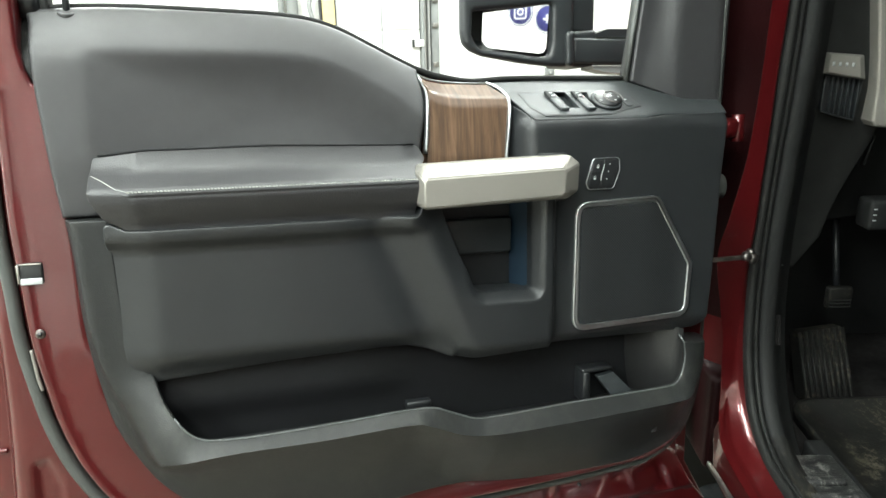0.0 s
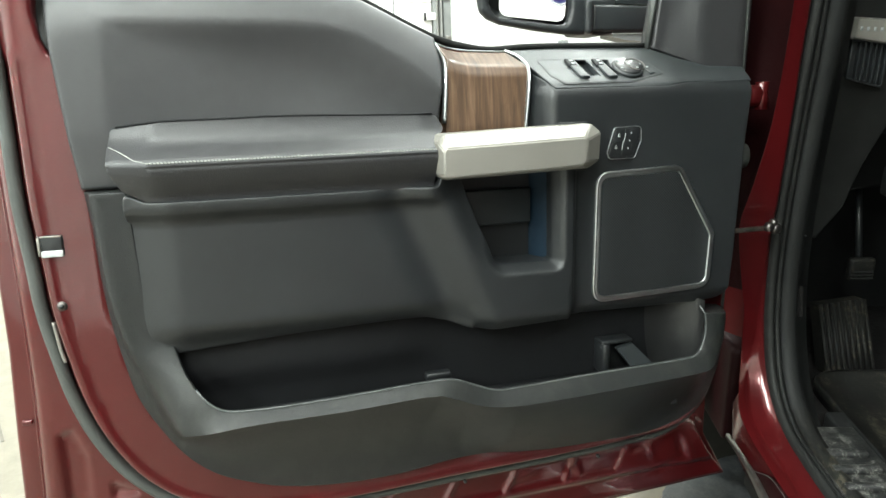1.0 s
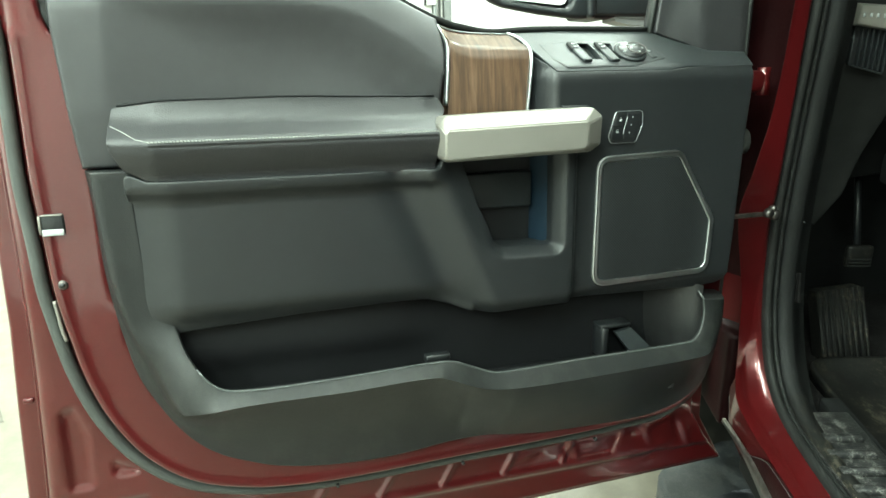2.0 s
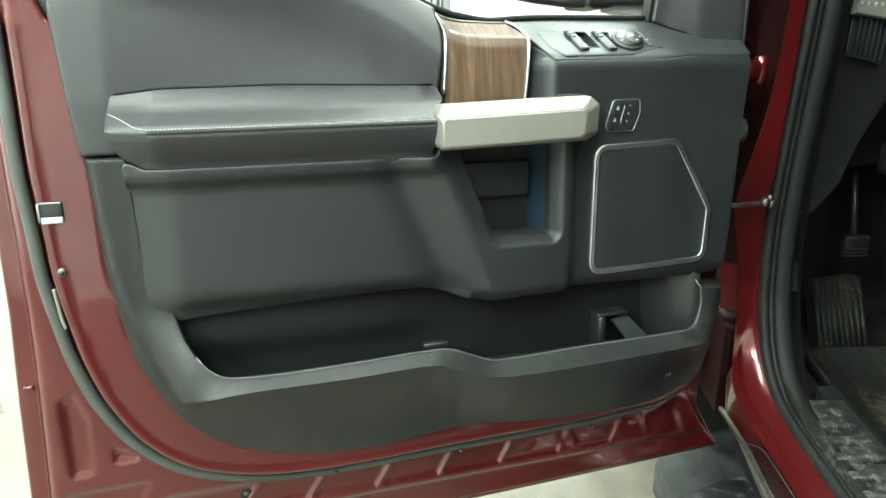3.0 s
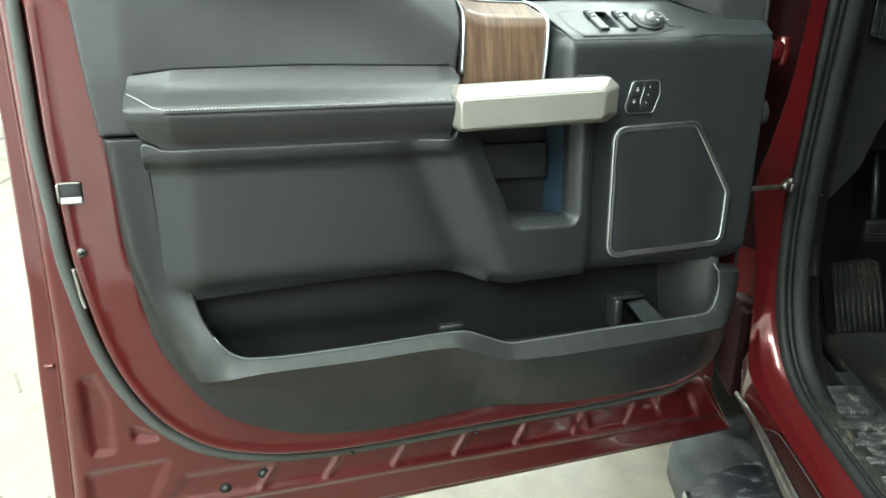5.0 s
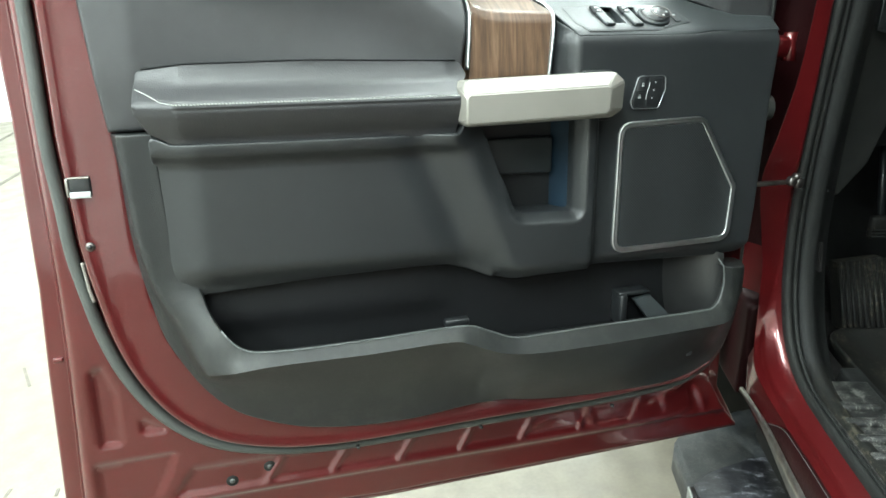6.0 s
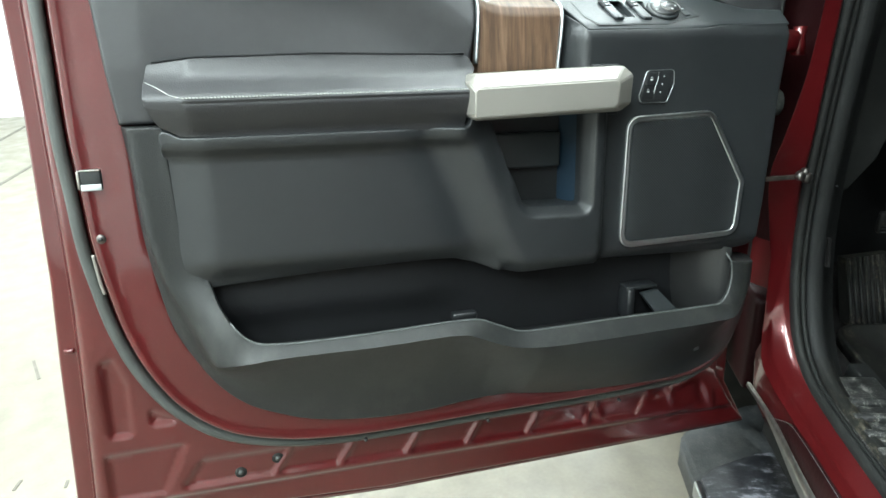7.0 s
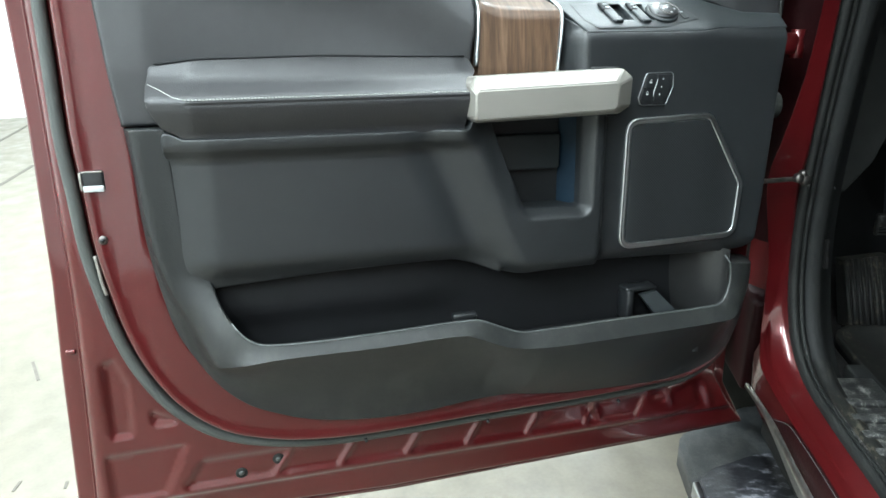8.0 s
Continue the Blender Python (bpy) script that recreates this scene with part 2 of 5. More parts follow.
def away(p, line, closed=False):
    """Distances of points (n x 2) from a line."""
    p = np.asarray(p, float).reshape(-1, 2)
    a = np.array(line, float)
    b = np.roll(a, -1, 0)
    if not closed:
        a, b = a[:-1], b[:-1]
    best = np.full(len(p), 1e9)
    for u, v in zip(a, b):
        d = v - u
        s = np.clip(((p - u) @ d) / max(d @ d, 1e-12), 0, 1)
        best = np.minimum(best, np.linalg.norm(p - (u + s[:, None] * d), axis=1))
    return best


def inside(p, line):
    p = np.asarray(p, float).reshape(-1, 2)
    a = np.array(line, float)
    b = np.roll(a, -1, 0)
    odd = np.zeros(len(p), bool)
    for (x1, z1), (x2, z2) in zip(a, b):
        if z1 == z2:
            continue
        cross = (z1 > p[:, 1]) != (z2 > p[:, 1])
        odd ^= cross & (p[:, 0] < (x2 - x1) * (p[:, 1] - z1) / (z2 - z1) + x1)
    return odd


def offset(line, d):
    """The line moved sideways by d (to the left of its run)."""
    l = np.array(line, float)
    t = np.gradient(l, axis=0)
    t /= np.maximum(np.linalg.norm(t, axis=1), 1e-9)[:, None]
    return [tuple(q) for q in l + d * np.stack([-t[:, 1], t[:, 0]], 1)]


def step01(v, lo, hi):
    s = np.clip((v - lo) / (hi - lo), 0, 1)
    return s * s * (3 - 2 * s)


def relief(outline, height, back, r=0.004, step=0.012, holes=(), fine=None, lines=(), sharp=False):
    """A sculpted panel in the door's x-z plane: front at y = height(x, z), rolled rims of radius r, sides down to back."""
    edge = 0.6 * step
    loops = [even(outline, edge)] + [even(h, edge) for h in holes]
    pts, edges = [], []
    for loop in loops:
        k = len(pts)
        pts += [tuple(q) for q in loop]
        edges += [(k + i, k + (i + 1) % len(loop)) for i in range(len(loop))]
    every = np.array(pts)
    more = []
    for loop in loops:
        l = np.array(loop)
        t = np.roll(l, -1, 0) - np.roll(l, 1, 0)
        t /= np.maximum(np.linalg.norm(t, axis=1), 1e-9)[:, None]
        nrm = np.stack([-t[:, 1], t[:, 0]], 1)
        for f in (0.12, 0.35, 0.65, 1.0):
            for sgn in (1, -1):
                q = l + sgn * nrm * r * f
                more.append(q[[True] * len(q)])
    lo, hi = every.min(0), every.max(0)
    gx, gz = np.arange(lo[0], hi[0], step), np.arange(lo[1], hi[1], step)
    grid = np.stack(np.meshgrid(gx, gz), -1).reshape(-1, 2)
    if fine:
        x0, x1, z0, z1, s = fine
        g2 = np.stack(np.meshgrid(np.arange(x0, x1, s), np.arange(z0, z1, s)), -1).reshape(-1, 2)
        grid = np.vstack([grid[~((grid[:, 0] > x0) & (grid[:, 0] < x1) & (grid[:, 1] > z0) & (grid[:, 1] < z1))], g2])

    def gap(p):
        d = np.full(len(p), 1e9)
        for loop in loops:
            d = np.minimum(d, away(p, loop, True))
        return d

    def valid(p):
        ok = inside(p, loops[0])
        for h in loops[1:]:
            ok &= ~inside(p, h)
        return ok

    keep = []
    for i, q in enumerate(more):
        f = (0.12, 0.35, 0.65, 1.0)[(i // 2) % 4]
        keep.append(q[valid(q) & (gap(q) > r * f * 0.93)])
    grid = grid[valid(grid)]
    keep.append(grid[gap(grid) > r + 0.35 * step])
    ridges = [np.array(even(l, edge, False)) for l in lines]
    ridges = [l[valid(l) & (gap(l) > 0.6 * r)] for l in ridges]
    for l in ridges:
        keep = [q[away(q, l) > 0.45 * step] if len(q) else q for q in keep]
    allp = np.vstack([every] + ridges + keep)
    k = len(every)
    for l in ridges:
        edges += [(k + i, k + i + 1) for i in range(len(l) - 1) if np.linalg.norm(l[i + 1] - l[i]) < 3 * edge]
        k += len(l)
    verts, _, faces, *_ = delaunay_2d_cdt([Vector((float(a), float(b))) for a, b in allp], edges, [], 1, 1e-6)
    v2 = np.array([(v.x, v.y) for v in verts])
    d = gap(v2)
    drop = np.where(d < r, r - np.sqrt(np.maximum(r * r - (r - d) ** 2, 0)), 0)
    y = height(v2[:, 0], v2[:, 1]) + drop
    far = back if callable(back) else (lambda x, z: back)
    bm = bmesh.new()
    vs = [bm.verts.new((a, b, c)) for (a, c), b in zip(v2, y)]
    tri = np.array([v2[list(f)].mean(0) for f in faces])
    ok = valid(tri)
    for f, good in zip(faces, ok):
        if good:
            q = [vs[i] for i in f]
            n = (q[1].co - q[0].co).cross(q[2].co - q[0].co)
            bm.faces.new(q if n.y < 0 else q[::-1])
    if sharp:
        on = away(v2, lines[0]) < 1e-5
        marked = {v for v, o in zip(vs, on) if o}
        for e in bm.edges:
            if len(e.link_faces) == 2 and e.verts[0] in marked and e.verts[1] in marked:
                e.smooth = False
    skirt = []
    for e in [e for e in bm.edges if len(e.link_faces) == 1]:
        a, b = e.verts
        f = e.link_faces[0]
        c = [bm.verts.new((w.co.x, far(w.co.x, w.co.z), w.co.z)) for w in (a, b)]
        skirt += c
        order = [l.vert for l in f.loops]
        if order[(order.index(a) + 1) % 3] == b:
            bm.faces.new((b, a, c[0], c[1]))
        else:
            bm.faces.new((a, b, c[1], c[0]))
    bmesh.ops.remove_doubles(bm, verts=skirt, dist=1e-5)
    for v in [v for v in bm.verts if not v.link_faces]:
        bm.verts.remove(v)
    return bm


def flat(y):
    return lambda x, z: np.full(len(x), y)


def sweep(path, profile, up=(0, -1, 0), closed=False, ring=True, scale=None):
    """Sweeps a profile of (side, up) along a path of 3D points."""
    p = np.array(path, float)
    k, upv = len(p), np.array(up, float)
    t = np.roll(p, -1, 0) - np.roll(p, 1, 0) if closed else np.gradient(p, axis=0)
    t /= np.maximum(np.linalg.norm(t, axis=1), 1e-9)[:, None]
    bm, rows = bmesh.new(), []
    for i in range(k):
        side = np.cross(t[i], upv)
        side /= max(np.linalg.norm(side), 1e-9)
        u = np.cross(side, t[i])
        s = 1 if scale is None else scale[i]
        rows.append([bm.verts.new(p[i] + s * (a * side + b * u)) for a, b in profile])
    m = len(profile)
    for i in range(k if closed else k - 1):
        q, w = rows[i], rows[(i + 1) % k]
        for j in range(m if ring else m - 1):
            bm.faces.new((q[j], q[(j + 1) % m], w[(j + 1) % m], w[j]))
    if ring and not closed:
        bm.faces.new(rows[0][::-1])
        bm.faces.new(rows[-1])
    bmesh.ops.recalc_face_normals(bm, faces=bm.faces)
    return bm


def circle(r, n=10, squash=1.0):
    return [(r * math.cos(2 * math.pi * i / n), r * squash * math.sin(2 * math.pi * i / n)) for i in range(n)]


def box(x0, x1, y0, y1, z0, z1, bevel=0.002, segments=2, m=None):
    bm = bmesh.new()
    bmesh.ops.create_cube(bm, size=1)
    for v in bm.verts:
        v.co = Vector(((x0 + x1) / 2 + v.co.x * (x1 - x0), (y0 + y1) / 2 + v.co.y * (y1 - y0), (z0 + z1) / 2 + v.co.z * (z1 - z0)))
    if bevel:
        bmesh.ops.bevel(bm, geom=bm.edges, offset=bevel, segments=segments, affect="EDGES", profile=0.5)
    if m is not None:
        bm.transform(m)
    return bm


def loft(rings, cap0=True, cap1=True):
    bm = bmesh.new()
    rows = [[bm.verts.new(q) for q in r] for r in rings]
    m = len(rows[0])
    for a, b in zip(rows, rows[1:]):
        for j in range(m):
            bm.faces.new((a[j], a[(j + 1) % m], b[(j + 1) % m], b[j]))
    if cap0:
        bm.faces.new(rows[0][::-1])
    if cap1:
        bm.faces.new(rows[-1])
    bmesh.ops.recalc_face_normals(bm, faces=bm.faces)
    return bm


def disc(x, y, z, r, depth, n=20, m=None, bevel=0.0):
    """A short cylinder facing the cabin side (-y)."""
    prof = [(r, 0), (r, -depth + bevel), (r - bevel, -depth)] if bevel else [(r, 0), (r, -depth)]
    rings = [[(x + q * math.cos(2 * math.pi * i / n), y + d, z + q * math.sin(2 * math.pi * i / n)) for i in range(n)] for q, d in prof]
    bm = loft(rings)
    if m is not None:
        bm.transform(m)
    return bm


# ---- the workshop ----
def slab(name, x0, x1, y0, y1, z0, z1, mat, label, category, bevel=0):
    return tagged(part(name, box(x0, x1, y0, y1, z0, z1, bevel), mat, smooth=False), label, category, kind="structure")


X0, X1, Y0, Y1, HIGH = ROOM
slab("floor", X0, X1, Y0, Y1, -0.2, 0, CONCRETE, "pale sealed concrete workshop floor", "floor")
slab("ceiling", X0, X1, Y0, Y1, HIGH, HIGH + 0.2, WHITE, "white painted workshop ceiling", "ceiling")
slab("wall_north", X0 - 0.2, X1 + 0.2, Y1, Y1 + 0.2, -0.2, HIGH + 0.2, WHITE, "white painted workshop wall with overhead door", "wall")
slab("wall_south", X0 - 0.2, X1 + 0.2, Y0 - 0.2, Y0, -0.2, HIGH + 0.2, WHITE, "white painted block wall", "wall")
slab("wall_west", X0 - 0.2, X0, Y0, Y1, -0.2, HIGH + 0.2, WHITE, "white painted workshop wall", "wall")
# Unseen wall; its grey is there to cut bounce light.
slab("wall_east", X1, X1 + 0.2, Y0, Y1, -0.2, HIGH + 0.2, BLOCK, "unseen grey wall closing the room, dark to cut bounce light", "wall")

for lx, ly, down, up in LAMPS:
    fixture = thing("unseen_ceiling_light", pose(lx, ly, HIGH), "unseen white strip light, added to light the room", "lamp", "ceiling strip lights")
    part("housing", box(-0.18, 0.18, -1.2, 1.2, -HUNG - 0.06, -HUNG + 0.06, 0.01), WHITE, fixture)
    for ry in (-0.9, 0.9):
        part("rod", sweep([(0, ry, -HUNG), (0, ry, 0.0)], circle(0.008, 8), (0, -1, 0)), STEEL, fixture)


def north_wall_fittings():
    y = Y1
    door_leaf = thing("overhead_door", pose(0, y - 0.05, 0), "white sectional overhead door, closed", "door")
    for i in range(5):
        part("panel", box(-1.2, 1.87, -0.01, 0.038, 0.02 + i * 0.66, 0.675 + i * 0.66, 0.006), WHITE, door_leaf)
    part("panel_seam", box(1.46, 1.472, -0.016, -0.01, 0.02, 3.3, 0.001), GREY, door_leaf)
    latch_ob = part("latch", box(1.80, 1.90, -0.07, -0.01, 1.165, 1.235, 0.006), WHITE, door_leaf, "white steel slide latch")
    part("keeper", box(1.785, 1.80, -0.06, -0.01, 1.16, 1.24, 0.003), DARK, latch_ob)
    post = thing("door_post", pose(0, y, 0), "grey steel door track beside a dark channel", "post")
    part("track", box(1.88, 1.915, -0.10, 0, 0, 3.6, 0.006), GREY, post)
    part("channel", box(1.958, 1.974, -0.10, 0, 0, 3.6, 0.004), BLOCK, post)
    part("jamb", box(2.0, 2.085, -0.06, 0, 0, 3.6, 0.006), GREY, post)
    for z in (1.60, 1.35, 0.95):
        part("bracket", box(2.01, 2.075, -0.085, -0.06, z, z + 0.05, 0.004), STEEL, post)
    guard = thing("yellow_post", pose(0.9, y - 0.06, 0), "yellow painted steel guard beside the overhead door", "post")
    part("guard", box(-0.055, 0.075, -0.08, -0.006, 0, 2.2, 0.008), YELLOW, guard)
    part("edge", box(-0.075, -0.055, -0.09, -0.006, 0, 2.2, 0.004), DARK, guard)
    part("edge", box(0.075, 0.085, -0.085, -0.006, 0, 2.2, 0.003), DARK, guard)
    pipes = thing("pipe", pose(0.5, y - 0.13, 0), "grey steel pipes running up the wall", "pipe")
    for px, pr in ((-0.05, 0.03), (0.06, 0.055)):
        part("tube", sweep([(px, 0, 0.0), (px, 0, 4.15)], circle(pr, 14), (0, -1, 0)), GREY, pipes)
    hose = thing("hose", pose(0.74, y - 0.17, 1.75), "grey hose hanging on the wall", "hose")
    part("loop", sweep(curve([(0.09, 0.0, 0.15), (0.03, 0, 0.0), (-0.02, 0, -0.15), (0.0, 0, -0.28), (0.05, 0, -0.42)]), circle(0.022, 8), (0, -1, 0)), GREY, hose)
    stop = thing("wall_hook", pose(3.42, y, 0.85), "small grey steel hook on the wall", "hook")
    part("plate", box(-0.06, 0.06, -0.02, 0, -0.04, 0.04, 0.004), GREY, stop)
    part("peg", box(-0.02, 0.02, -0.07, -0.02, -0.03, 0.02, 0.004), GREY, stop)


north_wall_fittings()

for x0, y0, x1, y1, w in ((-2.45, 5.00, -2.30, 6.09, 0.03), (-2.12, 3.62, -1.91, 4.60, 0.03), (-1.23, 1.61, -1.18, 1.47, 0.010), (-1.11, 0.87, -1.10, 0.91, 0.008), (-0.97, 0.84, -0.97, 0.87, 0.008)):
    run = math.hypot(x1 - x0, y1 - y0)
    seam = part("floor_joint", box(0, run, -w / 2, w / 2, -0.003, 0.002, 0), JOINT, smooth=False)
    seam.matrix_world = pose(x0, y0, 0, 0, 0, math.degrees(math.atan2(y1 - y0, x1 - x0)))
    tagged(seam, "dark joint in the pale concrete floor", "floor joint", kind="structure")

banner = thing("wall_banner", pose(-3.2, Y0 + 0.03, 1.66), "white vinyl banner with navy round badges on the wall", "banner")
part("sheet", box(-1.6, 1.6, -0.01, 0.01, -0.9, 0.9, 0.004), WHITE, banner)
for bx, bz in ((0.08, 0.05), (0.43, -0.04)):
    badge = part("badge", disc(0, 0, 0, 0.165, 0.006, 32, pose(bx, 0.012, bz, 0, 0, 180)), NAVY, banner, "round navy badge")
    part("badge_ring", sweep([(bx + 0.15 * math.cos(a), 0.020, bz + 0.15 * math.sin(a)) for a in np.linspace(0, 2 * math.pi, 36, endpoint=False)], circle(0.006, 6), closed=True), WHITE, badge)
    if bx < 0.2:
        part("badge_mark", sweep([(bx + q[0], 0.020, bz + q[1]) for q in rounded([(-0.075, -0.075), (0.075, -0.075), (0.075, 0.075), (-0.075, 0.075)], 0.03)], circle(0.009, 6), closed=True), WHITE, badge)
        part("badge_dot", sweep([(bx + 0.034 * math.cos(a), 0.020, bz + 0.034 * math.sin(a)) for a in np.linspace(0, 2 * math.pi, 24, endpoint=False)], circle(0.009, 6), closed=True), WHITE, badge)
    else:
        part("badge_mark", box(bx - 0.05, bx + 0.05, 0.012, 0.022, bz - 0.012, bz + 0.012, 0), WHITE, badge)
        part("badge_mark", box(bx - 0.012, bx + 0.012, 0.012, 0.024, bz - 0.05, bz + 0.05, 0), WHITE, badge)


# ---- the open truck door ----
truck = thing("pickup_truck", CAB, "dark red pickup truck with its front door wide open", "truck")
door = new("door")
door.parent, door.matrix_basis = truck, CAB.inverted() @ DOOR
door["label"] = "open dark red door with charcoal trim panel"

SEAL = [(-0.588, 1.45), (-0.588, 1.21), (-0.588, 1.10), (-0.583, 1.02), (-0.579, 0.95), (-0.569, 0.885), (-0.555, 0.816), (-0.531, 0.748),
        (-0.489, 0.680), (-0.426, 0.627), (-0.338, 0.597), (-0.25, 0.586), (-0.165, 0.584), (0.012, 0.588), (0.18, 0.590), (0.333, 0.596),
        (0.44, 0.609), (0.50, 0.655), (0.522, 0.75), (0.53, 0.9), (0.535, 1.2), (0.54, 1.45)]
SEAL_LINE = curve(SEAL)
RIBS = [(-0.472, 0.037), (-0.321, 0.035), (-0.211, 0.033), (-0.094, 0.031), (0.017, 0.028), (0.133, 0.026), (0.25, 0.024), (0.36, 0.022)]


def pressing(p, quad, r=0.012, soft=0.004):
    """How far a point lies inside a pressed panel with rounded corners, 0 to 1."""
    q = rounded(quad, r)
    d = away(p, q, True)
    return np.where(inside(p, q), step01(d, 0, soft), 0)


PRESSED = [([(a + 0.0035, 0.566), (b - 0.0030, 0.566), (b - lb - 0.0030, 0.516), (a - la + 0.0035, 0.516)], 0.0036) for (a, la), (b, lb) in zip(RIBS, RIBS[1:])] + [
    ([(-0.612, 0.598), (-0.486, 0.602), (-0.528, 0.512), (-0.612, 0.512)], 0.0038),
    ([(-0.598, 0.757), (-0.578, 0.764), (-0.562, 0.714), (-0.566, 0.628), (-0.598, 0.628)], 0.0038),
    ([(-0.538, 0.672), (-0.512, 0.655), (-0.495, 0.643), (-0.537, 0.643)], 0.0032)]


DRAWN = [(0.150, 0.547, 0.028, 0.007, -0.0045), (0.236, 0.546, 0.007, 0.018, 0.0050), (0.256, 0.530, 0.007, 0.020, -0.0050), (0.300, 0.556, 0.026, 0.006, -0.0040), (0.385, 0.560, 0.018, 0.006, 0.0045), (0.408, 0.553, 0.006, 0.018, -0.0050), (0.432, 0.572, 0.024, 0.005, -0.0040), (0.455, 0.508, 0.040, 0.008, 0.0040), (0.479, 0.548, 0.008, 0.024, 0.0055), (0.500, 0.535, 0.008, 0.030, -0.0040)]


def shell_height(x, z):
    p = np.stack([x, z], 1)
    d = away(p, SEAL_LINE)
    d = np.where(inside(p, SEAL_LINE + [(0.54, 1.5), (-0.588, 1.5)]), d, -d)
    y = 0.088 - 0.038 * step01(d, -0.006, 0.010) + 0.052 * step01(d, 0.085, 0.11)
    y = y - 0.0030 * np.exp(-(((d - 0.0125) / 0.0050) ** 2))
    low = np.clip(0.508 - z, 0, 1)
    y = y + np.where(low > 0, 0.010 * step01(low, 0, 0.01) + 0.04 * low, 0)
    for quad, depth in PRESSED:
        y = y + depth * pressing(p, quad, 0.008, 0.003)
    # shallow draw marks where the pressing tightens towards the hinge end
    for cx, cz, sx, sz, d in DRAWN:
        u, v = (x - cx) * 0.94 + (z - cz) * 0.34, (z - cz) * 0.94 - (x - cx) * 0.34
        y = y + d * np.exp(-((u / sx) ** 2) - (v / sz) ** 2)
    # the latch end rolls over towards the hemmed edge
    rim = -0.6244 - 0.0457 * np.clip(0.83 - z, 0, 1)
    return y + 0.015 * np.clip((rim + 0.0150 - x) / 0.0150, 0, 1) ** 1.6


SHELL_TOP = [(0.545, 1.262), (0.46, 1.268), (0.40, 1.285), (0.36, 1.300), (0.14, 1.300), (0.05, 1.300), (-0.010, 1.312), (-0.043, 1.327), (-0.086, 1.348), (-0.129, 1.366), (-0.21, 1.384), (-0.435, 1.345), (-0.51, 1.330), (-0.5310, 1.284), (-0.541, 1.310), (-0.546, 1.34), (-0.546, 1.46)]
SHELL = rounded([(-0.626, 1.46), (-0.6245, 1.1), (-0.624, 0.9), (-0.630, 0.7), (-0.641, 0.468, 0.02), (-0.16, 0.446), (0.185, 0.449), (0.38, 0.453),
                 (0.602, 0.458, 0.004), (0.548, 0.520, 0.03), (0.512, 0.583), (0.51, 0.656), (0.525, 0.767), (0.530, 0.9), (0.535, 1.2)] + SHELL_TOP, 0.01)
part("inner_shell", relief(SHELL, shell_height, 0.112, r=0.006, step=0.014, fine=(-0.64, 0.54, 0.47, 0.78, 0.006), lines=[offset(SEAL_LINE, d)[4:-4] for d in (-0.006, 0.0, 0.005, 0.009, 0.0125, 0.018)] + [offset(loop + loop[:2], d)[:-1] for loop in (rounded(quad, 0.008) for quad, _ in PRESSED) for d in (0.0, -0.003)]), PAINT, door, "glossy dark red pressed steel shell")

SKIN = rounded([(-0.655, 1.46), (-0.648, 1.135), (-0.652, 0.885), (-0.660, 0.747), (-0.672, 0.452, 0.02), (-0.284, 0.434), (-0.14, 0.430), (0.185, 0.436), (0.38, 0.440),
                (0.612, 0.446, 0.004), (0.552, 0.55), (0.552, 0.63), (0.572, 0.70), (0.575, 1.25)] + SHELL_TOP[:-1] + [(-0.575, 1.46)], 0.02)


def skin_height(x, z):
    return 0.112 + 0.006 * step01(-x, 0.636, 0.675)


part("outer_skin", relief(SKIN, skin_height, 0.19, r=0.006, step=0.03), PAINT, door, "dark red outer door skin with a hemmed edge")

part("hem_bead", sweep([tuple(q) for q in curve([(-0.6270, 0.1100, 1.44), (-0.6255, 0.1100, 1.1), (-0.6252, 0.1100, 0.88), (-0.6312, 0.1100, 0.70), (-0.6415, 0.1100, 0.48)])], circle(0.0024, 8)), PAINT, door)
part("hem_bead", sweep([tuple(q) for q in curve([(-0.60, 0.1115, 0.460), (-0.284, 0.1115, 0.444), (-0.14, 0.1115, 0.4405), (0.185, 0.1115, 0.4445), (0.38, 0.1115, 0.4485), (0.59, 0.1115, 0.454)])], circle(0.0028, 8)), PAINT, door)
part("hem_bead", sweep([tuple(q) for q in curve([(-0.60, 0.1105, 0.4735), (-0.284, 0.1085, 0.4560), (-0.14, 0.1075, 0.4530), (0.185, 0.1075, 0.4570), (0.38, 0.1080, 0.4610), (0.58, 0.1105, 0.4660)])], circle(0.0018, 8)), PAINT, door)
part("hem_tab", box(-0.6480, -0.6340, 0.108, 0.118, 0.770, 0.777, 0.0015), PAINT, door)
seal_path = [(q[0], 0.080, q[1]) for q in offset(SEAL_LINE, -0.0125)]
part("weatherstrip", sweep(seal_path, [(0.0085, 0), (0.0080, 0.007), (0.0035, 0.011), (-0.0035, 0.011), (-0.0080, 0.007), (-0.0085, -0.012), (0.0085, -0.012)], scale=[1 - 0.20 * float(step01(np.array([q[0]]), -0.46, -0.30)[0]) for q in SEAL_LINE]), SEALER, door, "black rubber door seal")

# Silver strip in place of light showing through beside the seal.
part("gap_light_strip", sweep(curve([(-0.5775, 0.068, 0.934), (-0.5750, 0.068, 0.910), (-0.5728, 0.068, 0.889), (-0.5695, 0.068, 0.874)]), circle(0.0026, 8)), SATIN, door, "pale strip put in for light through the seal gap")
for px, pz in ((-0.347, 0.546), (-0.409, 0.530)):
    plug = part("drain_plug", disc(px, 0.0945, pz, 0.010, 0.004, 16, bevel=0.001), RUBBER, door, "black rubber drain plug")
    part("centre", disc(px, 0.0910, pz, 0.0045, 0.0012, 12), SEALER, plug)
for px in (-0.20, 0.02, 0.28):
    part("clip", disc(px, 0.064, 0.574, 0.003, 0.006, 8), DARK, door)

